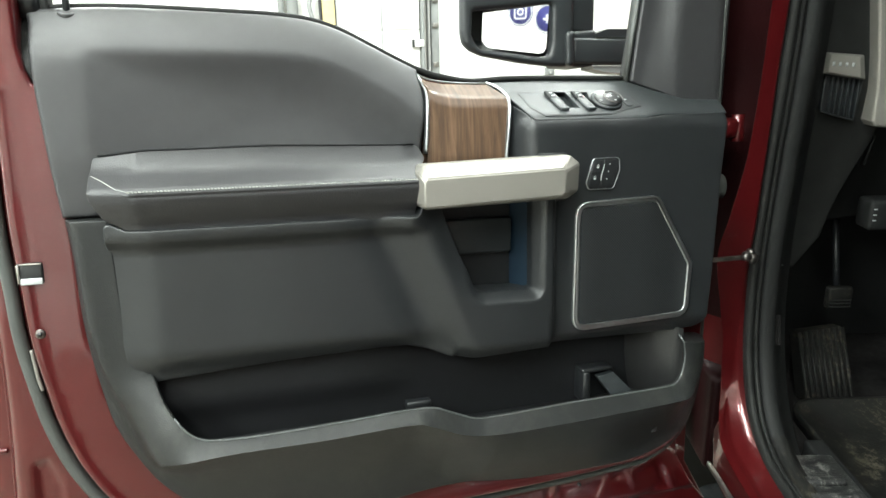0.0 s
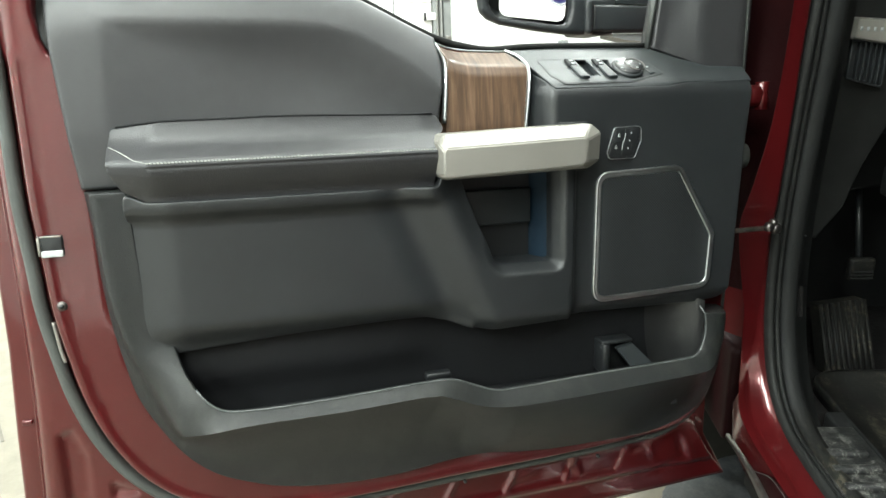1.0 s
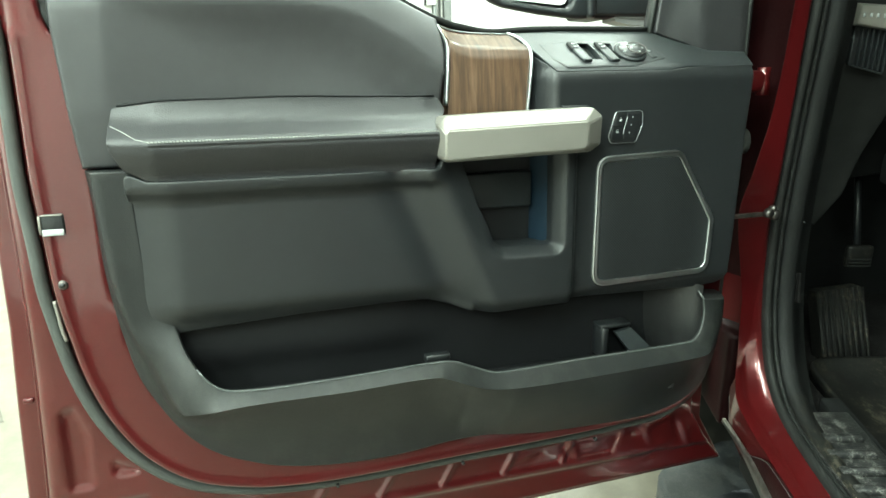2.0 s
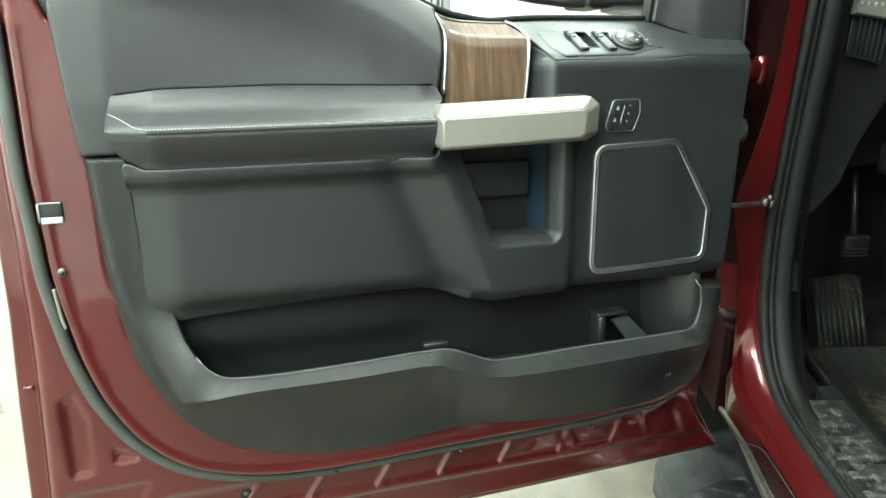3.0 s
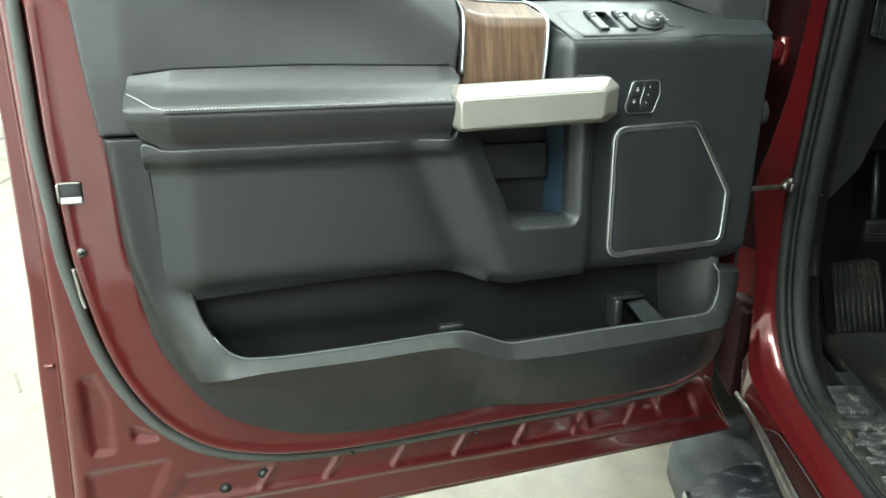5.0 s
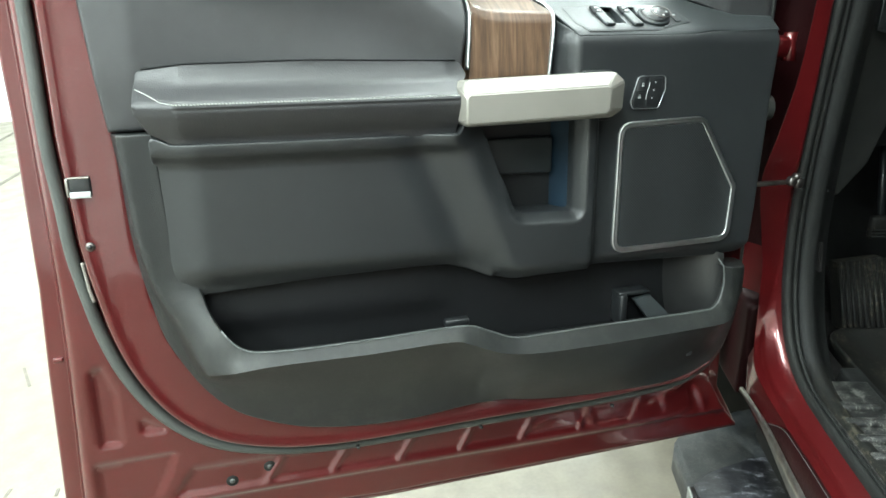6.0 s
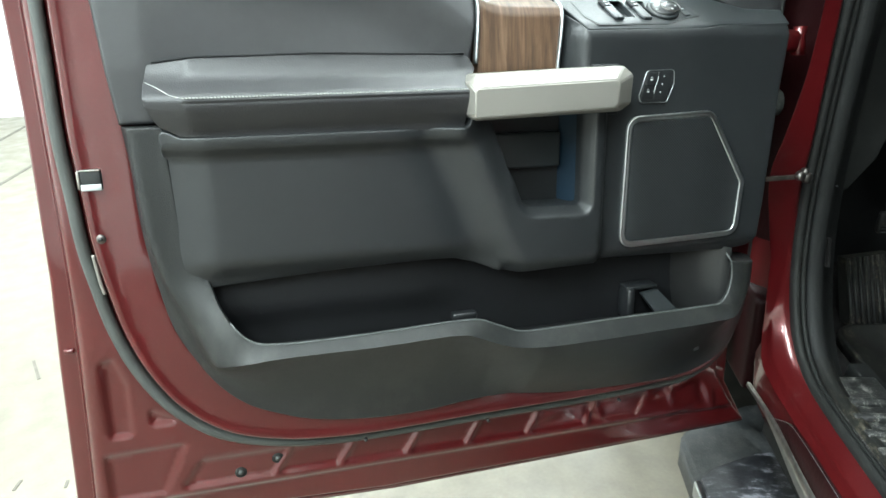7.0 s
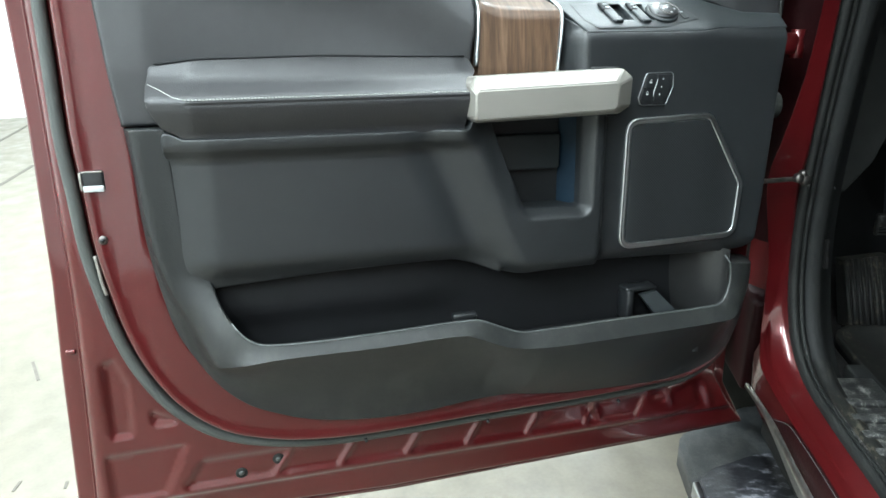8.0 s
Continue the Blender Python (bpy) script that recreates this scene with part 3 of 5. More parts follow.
# Trim, from the sill pocket upwards
LIP = [(-0.420, 0.897), (-0.408, 0.860), (-0.382, 0.819), (-0.361, 0.803), (-0.331, 0.797), (-0.187, 0.797), (-0.066, 0.801), (-0.025, 0.799),
       (0.007, 0.786), (0.046, 0.771), (0.084, 0.770), (0.205, 0.773), (0.388, 0.7755), (0.417, 0.778), (0.433, 0.790), (0.4415, 0.815), (0.4415, 0.834), (0.437, 0.853)]
LIP_LINE = [(x, z + 0.0055 * float(step01(x, -0.42, -0.33)) * float(1 - step01(x, 0.40, 0.45))) for x, z in curve(LIP, n=4)]
CREASE_SIDE = curve([(-0.503, 1.116), (-0.498, 1.030), (-0.490, 0.952), (-0.473, 0.888), (-0.449, 0.834), (-0.432, 0.796), (-0.421, 0.7745)], n=4)[:-1]
CREASE_FRONT = curve([(-0.420, 0.7745), (-0.400, 0.7785), (-0.372, 0.784), (-0.336, 0.787), (-0.191, 0.787), (-0.052, 0.789), (-0.034, 0.783), (0.010, 0.764), (0.035, 0.757), (0.085, 0.752), (0.30, 0.755), (0.420, 0.760), (0.462, 0.766), (0.484, 0.790), (0.490, 0.838)], n=4)
CREASE = CREASE_SIDE + CREASE_FRONT
OUTER = curve([(-0.513, 1.116), (-0.508, 1.062), (-0.505, 0.982), (-0.499, 0.924), (-0.491, 0.877), (-0.478, 0.818), (-0.456, 0.77), (-0.424, 0.718),
               (-0.386, 0.681), (-0.344, 0.659), (-0.290, 0.6395), (-0.20, 0.6255), (-0.10, 0.6240), (-0.01, 0.6325), (0.05, 0.6335), (0.10, 0.6265), (0.16, 0.620), (0.26, 0.6165), (0.365, 0.6175),
               (0.428, 0.630), (0.480, 0.658), (0.514, 0.729), (0.518, 0.790), (0.512, 0.835)], n=4)


UPPER = [tuple(q) for q in CREASE] + [(0.495, 0.87), (0.53, 1.2), (-0.45, 1.2)]


def rim_depth(x, z):
    return -0.024 + 0.044 * step01(z, 0.80, 0.92) * step01(-x, 0.28, 0.42) + 0.014 * step01(x, 0.40, 0.45)


def pocket_height(x, z):
    """The trim's front, its corner at the latch end blended soft."""
    soft = 0.0006 + 0.004 * step01(-x, 0.410, 0.450) * (1 - 0.5 * step01(z, 0.80, 0.90)) + 0.010 * step01(x, 0.45, 0.49)
    spots = [(0, 0)] + [(k * math.cos(a), k * math.sin(a)) for k in (0.5, 1.0) for a in np.arange(8) * math.pi / 4]
    return sum(pocket_sharp(x + soft * u, z + soft * v) for u, v in spots) / len(spots)


def pocket_sharp(x, z):
    p = np.stack([x, z], 1)
    dl, dc, do = away(p, LIP_LINE) + 1e-5, away(p, CREASE) + 1e-5, away(p, OUTER) + 1e-5
    low = 1 - step01(z, 0.78, 0.86)
    ridge = -0.042 + 0.056 * step01(-x, 0.33 + 0.03 * low, 0.47 + 0.02 * low) + 0.034 * step01(x, 0.42, 0.49)
    rim = rim_depth(x, z)
    up = rim + (ridge - rim) * dl / (dl + dc)
    s = do / (do + dc)
    bulge = np.clip((x - 0.004) / 0.070, 0, 1) * (1 - step01(x, 0.25, 0.45))
    down = 0.040 + (ridge - 0.040) * s ** 1.7 - 0.100 * s * (1 - s) * bulge
    return np.where(inside(p, UPPER), up, down)


def pocket_back(x, z):
    if away([(x, z)], LIP_LINE)[0] < 0.003:
        return float(rim_depth(x, z)) + 0.007
    return 0.055


trim_outline = [tuple(q) for q in OUTER] + [(0.506, 0.846), (0.470, 0.850)] + [tuple(q) for q in LIP_LINE[::-1]] + [(-0.440, 0.91), (-0.450, 0.957), (-0.456, 1.074), (-0.458, 1.116)]
part("map_pocket", relief(trim_outline, pocket_height, pocket_back, r=0.0022, step=0.006, lines=[CREASE_FRONT, CREASE_SIDE], sharp=True), TRIM, door, "grained charcoal plastic lower trim with open map pocket")
mark_y = float(pocket_height(np.array([0.4055]), np.array([0.683]))[0])
part("trim_mark", box(0.400, 0.411, mark_y - 0.0012, mark_y + 0.004, 0.678, 0.688, 0.001), PLASTIC, door)
lip_rim = [(q[0], float(rim_depth(*q)) + 0.0008, q[1]) for q in LIP_LINE[6:]] + [(0.431, -0.004, 0.866)]
# Pale bead in place of the highlight along the lip.
part("lip_highlight", sweep(lip_rim, circle(0.0013, 8)), EDGE_HIGHLIGHT, door, "pale bead for the pocket lip's highlight")
# Pocket shade is in the colour of back, floor and inner wall.
part("pocket_back", relief(rounded([(-0.45, 0.95), (-0.44, 0.84), (-0.38, 0.73), (0.46, 0.73), (0.46, 0.93)], 0.03), lambda x, z: 0.046 - 0.012 * step01(z, 0.80, 0.845) * (1 - step01(x, -0.10, 0.02)), 0.06, step=0.012), BLACK_AND_SHADE, door, "smooth pocket back, its shade put into the dark colour")
part("pocket_floor", box(-0.34, 0.40, 0.018, 0.05, 0.745, 0.752, 0.002), BLACK_AND_SHADE, door)
part("pocket_inner_wall", relief([(-0.335, 0.79), (-0.03, 0.79), (0.05, 0.765), (0.39, 0.765), (0.39, 0.752), (-0.335, 0.752)], flat(0.008), 0.012, step=0.03, r=0.001), BLACK_AND_SHADE, door)
bm = bmesh.new()
rows = [[bm.verts.new((0.352 + k + (0.090 - k) * math.sin(a), 0.043 - 0.046 * (1 - math.cos(a)), z)) for a in np.linspace(0.0, math.pi / 2, 16)] for z, k in ((0.752, 0.016), (0.775, 0.009), (0.80, 0.004), (0.83, 0.001), (0.874, 0.0))]
for a, b in zip(rows, rows[1:]):
    for j in range(15):
        bm.faces.new((a[j], a[j + 1], b[j + 1], b[j]))
part("bottle_holder", bm, LIT_POCKET, door, "hollow rounded end of the pocket")
# the divider: a post against the pocket's back and a flat strut down to the lip
part("divider", box(0.2545, 0.268, 0.010, 0.046, 0.757, 0.812, 0.004), DARK, door)
part("divider_top", box(0.2545, 0.314, 0.016, 0.046, 0.808, 0.8155, 0.003), DARK, door)
part("divider_arm", loft([[(0.281, 0.012, 0.8015), (0.312, 0.012, 0.8065), (0.312, 0.022, 0.8065), (0.281, 0.022, 0.8015)], [(0.302, -0.003, 0.770), (0.342, -0.003, 0.7735), (0.342, 0.008, 0.7735), (0.302, 0.008, 0.770)]]), PLASTIC, door, smooth=False)
part("pocket_clip", box(-0.062, -0.022, -0.004, 0.012, 0.798, 0.810, 0.003), DARK, door)

CUP = rounded([(-0.012, 1.13, 0.004), (0.023, 1.040, 0.02), (0.056, 0.974, 0.02), (0.149, 0.972, 0.006), (0.148, 1.13, 0.004)], 0.01)


def console_height(x, z):
    p = np.stack([x, z], 1)
    # the soft door insert, then the step out to the console round the cup and the speaker
    across = ((x + 0.050) * 0.914 + (z - 1.03) * 0.406)
    y = 0.014 - 0.034 * step01(across, -0.034, 0.040)
    y = y + 0.020 * np.maximum(step01(x, 0.176, 0.192), step01(z, 1.160, 1.180))
    y = y - 0.018 * step01(x, -0.460, -0.400) * (1 - step01(across, -0.07, 0.02)) * step01(z, 0.885, 0.93)
    y = y + 0.002 * (1 - step01(x, -0.462, -0.440))
    y = y - 0.018 * step01(z, 1.072, 1.092) * (1 - step01(x, -0.06, -0.02))
    y = y + np.where(x < 0.02, 0.004 * (1 - step01(z, 0.888, 0.930)), 0.014 * (1 - step01(z, 0.868, 0.895)))
    y = y + 0.050 * step01(0.152 - x, 0.0, 0.028) * step01(z, 1.15, 1.17)
    y = y + np.where(x > 0.12, 0.009 * np.clip((z - 1.224) / 0.018, 0, 1) ** 2, 0)
    d = away(p, CUP, True)
    right_or_low = step01(x * 0.9 - z * 0.35, -0.33, -0.29)
    y = y + 0.022 * np.clip(1 - d / 0.0135, 0, 1) * right_or_low + 0.008 * (1 - step01(d, 0, 0.03)) * (1 - right_or_low)
    return y


CONSOLE = rounded([(-0.463, 1.1165), (-0.458, 0.957), (-0.449, 0.900, 0.03), (-0.421, 0.884, 0.02), (-0.245, 0.895), (-0.10, 0.8985, 0.03), (-0.055, 0.897, 0.03), (-0.020, 0.886, 0.03), (0.010, 0.874, 0.03), (0.045, 0.869, 0.03), (0.11, 0.8715),
                   (0.211, 0.874), (0.433, 0.868), (0.491, 0.872, 0.02), (0.497, 0.953), (0.505, 1.15), (0.513, 1.247, 0.004), (0.388, 1.243), (0.356, 1.240),
                   (0.153, 1.238, 0.004), (0.128, 1.268, 0.004), (0.124, 1.22), (0.119, 1.165), (-0.02, 1.165), (-0.044, 1.104), (-0.435, 1.104, 0.004)], 0.01)
part("door_insert", relief(CONSOLE, console_height, 0.058, r=0.0028, step=0.007, holes=[CUP], fine=(0.0, 0.215, 0.935, 1.15, 0.004), lines=[offset(CUP + CUP[:2], -d)[:-1] for d in (0.0125, 0.0145)]), VINYL, door, "charcoal soft vinyl insert and console")
part("seam", sweep([(-0.44, -0.004, 1.1035), (-0.24, -0.006, 1.1025), (-0.046, -0.006, 1.1015)], circle(0.0025, 6)), DARK, door)

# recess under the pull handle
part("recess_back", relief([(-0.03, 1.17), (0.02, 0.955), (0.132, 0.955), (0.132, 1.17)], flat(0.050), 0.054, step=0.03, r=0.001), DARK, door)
part("recess_flap", box(0.0, 0.130, 0.036, 0.05, 1.028, 1.085, 0.004), PLASTIC, door, "dark recess flap")
part("recess_wall", loft([[(0.153, 0.010, 1.14), (0.153, 0.010, 0.968), (0.158, 0.010, 0.968), (0.158, 0.010, 1.14)], [(0.131, 0.052, 1.14), (0.131, 0.052, 0.962), (0.136, 0.052, 0.962), (0.136, 0.052, 1.14)]]), BLUE, door, "dark blue recess side wall", smooth=False)
part("recess_strip", box(0.1515, 0.1545, 0.006, 0.014, 0.972, 1.12, 0.001), BLUE, door)
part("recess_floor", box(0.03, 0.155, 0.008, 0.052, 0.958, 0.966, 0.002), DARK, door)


# armrest
def arm_height(x, z):
    mid = 1.155
    up = np.clip((z - mid) / 0.047, 0, 1)
    dn = np.clip((mid - z) / 0.046, 0, 1)
    # a flat band above the seam, then a steeper back
    back = 0.035 * np.log1p(np.exp((up - 0.52) / 0.035))
    y = -0.042 + 0.047 * (2.0 * up - 1.6 * back) + 0.026 * dn**1.6
    y = y + 0.024 * np.clip((-x - 0.420) / 0.054, 0, 1) ** 1.1 + 0.01 * step01(x, -0.06, -0.02) * up
    return y + 0.0018 * np.exp(-((z - mid + 0.0055 - 0.005 * (x + 0.425)) / 0.0020) ** 2)


ARM = rounded([(-0.472, 1.1965, 0.008), (-0.476, 1.172), (-0.474, 1.146, 0.01), (-0.460, 1.118, 0.012), (-0.434, 1.1045, 0.01), (-0.40, 1.1035), (-0.24, 1.1025), (-0.046, 1.1015, 0.004), (-0.045, 1.163),
               (-0.020, 1.183, 0.008), (-0.030, 1.203, 0.010), (-0.25, 1.207), (-0.41, 1.204)], 0.008)
part("armrest", relief(ARM, arm_height, 0.055, r=0.0012, step=0.006, lines=[[(-0.4235, 1.1495 + d), (-0.05, 1.1514 + d)] for d in (-0.0035, -0.0015, 0.0, 0.0015, 0.0035)]), LEATHER, door, "padded black leather armrest with pale stitching")
part("top_seam", sweep([(x, float(arm_height(np.array([x]), np.array([z - 0.002]))[0]) + 0.0012, z + 0.0006) for x, z in curve([(-0.464, 1.1985), (-0.41, 1.2045), (-0.33, 1.206), (-0.25, 1.2075), (-0.14, 1.2055), (-0.036, 1.2040)])], circle(0.0016, 6)), BLACK_AND_SHADE, door)
bm = bmesh.new()
for i in range(88):
    sx = -0.424 + i * 0.00432
    sz = 1.156 + 0.002 * (sx + 0.425) / 0.38
    y = float(arm_height(np.array([sx]), np.array([sz]))[0]) - 0.0004
    bmesh.ops.create_cube(bm, size=1, matrix=Matrix.Translation((sx, y, sz)) @ pose(0, 0, 0, 0, 14, 0) @ Matrix.Diagonal((0.0031, 0.0022, 0.0018, 1)))
stitch = part("stitching", bm, THREAD, door, "pale grey stitching", smooth=False)
stitch["kind"] = "stuff"
part("stitch_tail", sweep([(x, float(arm_height(np.array([x]), np.array([z]))[0]) - 0.0005, z) for x, z in ((-0.473, 1.174), (-0.458, 1.168), (-0.44, 1.159), (-0.425, 1.156))], circle(0.0006, 6)), THREAD, door)

# upper pad, its hollow and the roll along the window
BELT = [(-0.54, 1.387), (-0.51, 1.391), (-0.435, 1.395), (-0.288, 1.393), (-0.21, 1.39), (-0.17, 1.385), (-0.129, 1.373), (-0.086, 1.353), (-0.043, 1.332), (-0.010, 1.317)]
BELT_LINE = curve(BELT, n=4)
BROW = curve([(-0.60, 1.334), (-0.366, 1.3345), (-0.232, 1.3345), (-0.170, 1.3276), (-0.121, 1.312), (-0.0545, 1.276), (0.02, 1.212)])


def pad_height(x, z):
    """A rolled top, and under its brow a scoop that is deepest high up and runs out above the armrest."""
    p = np.stack([x, z], 1)
    db = away(p, BELT_LINE)
    y = 0.046 + 0.038 * np.clip(1 - db / 0.086, 0, 1) ** 2.0
    inner = inside(p, BROW + [(0.02, 1.10), (-0.60, 1.10)])
    brow = np.where(inner, away(p, BROW), 0) + 1e-5
    side = np.maximum(0.42 * (x + 0.4735 - 0.03 * (z - 1.27)), 1e-5)
    run = np.clip((brow ** -2.5 + side ** -2.5) ** -0.4 / 0.165, 0, 1)
    y = y + 0.0215 * (np.sin(math.pi / 2 * np.clip(run / 0.50, 0, 1)) - 0.75 * step01(run, 0.42, 1.0))
    y = y - 0.010 * np.clip((1.31 - z) / 0.12, 0, 1)
    return y


PAD = [(-0.536, 1.37), (-0.533, 1.291), (-0.523, 1.183), (-0.515, 1.1180), (-0.430, 1.1180), (-0.430, 1.185), (-0.0155, 1.190), (-0.012, 1.235), (-0.0085, 1.27), (-0.011, 1.301)] + [tuple(q) for q in BELT_LINE[::-1]]
part("upper_pad", relief(PAD, pad_height, 0.10, r=0.006, step=0.007), PADDING, door, "charcoal soft upper pad with a shallow hollow")


# wood inlay with chrome strips
def wood_height(x, z):
    fold = 1.2705 + 0.014 * np.exp(-np.maximum(x + 0.004, 0) / 0.020)
    up = z - fold
    top = 0.050 + 1.75 * np.sqrt(np.maximum(up, 0) ** 2 + 0.0000006) - 0.0027
    face = 0.0487 - 0.006 * np.clip(-up / 0.012, 0, 1) - 0.009 * np.clip(-up / 0.09, 0, 1)
    return np.where(up > 0, top, face) - 0.003 * np.cos((x - 0.053) / 0.07 * 1.4)


WOODS = rounded([(-0.012, 1.165), (-0.009, 1.235), (-0.004, 1.285), (-0.010, 1.306), (0.005, 1.299), (0.030, 1.2955), (0.108, 1.294), (0.126, 1.276, 0.01), (0.125, 1.245), (0.116, 1.165)], 0.003)
part("wood_inlay", relief(WOODS, wood_height, 0.10, r=0.0012, step=0.0045, lines=[[(x, 1.2705 + 0.014 * math.exp(-max(x + 0.004, 0) / 0.020)) for x in np.linspace(-0.002, 0.122, 30)]]), WOOD, door, "satin streaked brown wood inlay")
strip = [(0.0024, 0), (0.0019, 0.002), (0, 0.003), (-0.0019, 0.002), (-0.0024, 0), (-0.0024, -0.008), (0.0024, -0.008)]
for name, pts in (("chrome_strip", [(-0.026, 0.095, 1.322), (-0.0125, 0.088, 1.3105), (-0.0070, 0.073, 1.2960), (-0.0055, 0.052, 1.2780), (-0.0080, 0.040, 1.259), (-0.0105, 0.034, 1.230), (-0.0140, 0.031, 1.190)]),
                  ("chrome_strip", [(0.108, 0.094, 1.2975), (0.1165, 0.086, 1.2935), (0.1255, 0.071, 1.2845), (0.1285, 0.049, 1.2705), (0.1265, 0.039, 1.257), (0.1235, 0.034, 1.232), (0.117, 0.031, 1.172)])):
    part(name, sweep(curve(pts), strip), CHROME, door, "thin chrome edging strip")
part("sill_strip", sweep(curve([(-0.02, 0.096, 1.3185), (-0.004, 0.096, 1.3085), (0.012, 0.096, 1.3025), (0.04, 0.096, 1.2985), (0.08, 0.096, 1.297), (0.110, 0.096, 1.2965)]), circle(0.0016, 6)), CHROME, door)

# belt moulding along the window slot
part("belt_moulding", sweep([(q[0], 0.103, q[1] + 0.002) for q in BELT_LINE] + [tuple(q) for q in curve([(0.021, 0.103, 1.309), (0.078, 0.103, 1.300), (0.147, 0.103, 1.304), (0.30, 0.103, 1.306), (0.364, 0.103, 1.306)])],
                            [(0.005, -0.012), (0.005, 0.004), (0.002, 0.008), (-0.003, 0.008), (-0.005, 0.003), (-0.005, -0.012)]), RUBBER, door, "black rubber belt moulding")

# switch shelf
SLOPE = 1.5


def shelf_height(x, z):
    return (z - 1.240) * SLOPE + 0.003 + 0.004 * np.clip(1 - (z - 1.240) / 0.008, 0, 1) ** 2


SHELF = rounded([(0.153, 1.2370, 0.008), (0.128, 1.276), (0.112, 1.2975), (0.200, 1.302), (0.364, 1.304), (0.409, 1.285), (0.456, 1.270), (0.526, 1.268, 0.002), (0.517, 1.2435, 0.003), (0.388, 1.2425), (0.356, 1.238)], 0.004)
WELLS = [[(cx + 0.0055, 1.2820), (cx + a, 1.2820), (cx + b, 1.2705), (cx + c, 1.2560), (cx + 0.0170, 1.2560)] for cx, a, b, c in ((0.2040, 0.031, 0.0355, 0.0385), (0.2525, 0.0235, 0.0195, 0.0260))]
part("switch_shelf", relief(SHELF, shelf_height, 0.11, r=0.003, step=0.007, holes=[rounded(w, 0.002) for w in WELLS]), PLASTIC, door, "sloping charcoal switch shelf")
shelf_tilt = math.degrees(math.atan2(1, SLOPE))


def on_shelf(x, z, lift=0.0):
    """A frame on the shelf: x along, y towards the cabin side's normal."""
    return Matrix.Translation((x, float((z - 1.240) * SLOPE), z)) @ pose(0, 0, 0, -(90 - shelf_tilt), 0, 0) @ Matrix.Translation((0, -lift, 0))


K = math.sqrt(1 + SLOPE * SLOPE)  # shelf length for each metre of height


def plate(x0, x1, z0, z1, y, depth, r, cx, cz, skew=0.0):
    q = rounded([(x0, z1), (x0 + skew, z0), (x1 + skew, z0), (x1, z1)], r)
    bm = relief(q, flat(-y), 0.0, r=min(0.002, r), step=0.01)
    bm.transform(on_shelf(cx, cz))
    return bm


def on_plate(points, lift, r=0.004, cx=0.262, cz=1.263, holes=()):
    """A flush plate on the shelf from (x, z) corners."""
    local = [[(q[0] - cx, (q[1] - cz) * K) for q in loop] for loop in (points, *holes)]
    bm = relief(rounded(local[0], r), flat(-lift), 0.001 - lift, r=0.0008, step=0.01, holes=[rounded(h, 0.002) for h in local[1:]])
    bm.transform(on_shelf(cx, cz, -0.0017))
    return bm


BEZEL = [(0.1485, 1.2825), (0.1555, 1.2565), (0.1725, 1.2445), (0.2905, 1.2460), (0.3625, 1.2588), (0.3490, 1.2760), (0.3190, 1.2862), (0.2376, 1.2862)]
panel = part("switch_panel", on_plate([(x + (0.2545 - x) * 0.016, z + (1.2653 - z) * 0.06) for x, z in BEZEL], 0.0009, 0.006, holes=WELLS), PLASTIC, door, "flush charcoal switch bezel plate")
part("panel_gap", on_plate(BEZEL, 0.0004, 0.006, holes=WELLS), DARK, panel)
for cx in (0.2040, 0.2525):
    pod = part("window_switch", plate(-0.0090, 0.0080, -0.026, 0.025, 0.0030, 0.004, 0.003, cx, 1.2675, 0.009), PLASTIC, door, "charcoal rocker window switch")
    part("tip", plate(-0.0075, 0.0066, 0.004, 0.0245, 0.0036, 0.002, 0.002, cx - 0.001, 1.2675, 0.001), BLACK_AND_SHADE, pod)
    part("lip", plate(-0.006, 0.008, -0.0285, -0.023, 0.0042, 0.002, 0.002, cx + 0.0070, 1.2675, 0.001), PLASTIC, pod)
    for dz in (0.009, 0.017):
        part("window_icon", box(-0.0028, 0.0028, -0.0042, -0.0036, dz - 0.0016, dz + 0.0016, 0, m=on_shelf(cx + 0.003 - 0.17 * dz, 1.2675)), PRINT, pod)
    part("finger_well", on_plate([(cx, 1.2850), (cx + 0.038, 1.2850), (cx + 0.042, 1.2540), (cx + 0.006, 1.2540)], -0.010, 0.003), PLASTIC, pod)
knob = part("mirror_switch", disc(0, 0, 0, 0.0265, 0.004, 32, on_shelf(0.2985, 1.2665), 0.002), PLASTIC, door, "round mirror adjuster with a bright ring")
part("selector", disc(0, -0.002, 0, 0.0225, 0.005, 28, on_shelf(0.2985, 1.2665), 0.002), GLOSS, knob)
for a in (150, 210):
    part("selector_mark", box(-0.0025, 0.0025, -0.0078, -0.0070, -0.0008, 0.0008, 0, m=on_shelf(0.2985, 1.2665) @ Matrix.Translation((0.0195 * math.cos(radians(a)), 0, 0.0195 * math.sin(radians(a))))), PRINT, knob)
part("ring", sweep([(0.0165 * math.cos(a), -0.0085, 0.0165 * math.sin(a)) for a in np.linspace(0, 2 * math.pi, 28, endpoint=False)], circle(0.0007, 6), closed=True), DULL, knob).data.transform(on_shelf(0.3085, 1.2665))
part("pad", disc(0, -0.004, 0, 0.0155, 0.004, 24, on_shelf(0.3085, 1.2665), 0.0015), GLOSS, knob)
for a in range(4):
    part("arrow", box(-0.0018, 0.0018, -0.0086, -0.0080, 0.0085, 0.0112, 0, m=on_shelf(0.3085, 1.2665) @ pose(0, 0, 0, 0, 90 * a, 0)), PRINT, knob)
fold = part("fold_button", on_plate([(0.327, 1.2770), (0.338, 1.2760), (0.343, 1.2590), (0.331, 1.2570)], 0.003, 0.003), PLASTIC, door, "mirror folding button")
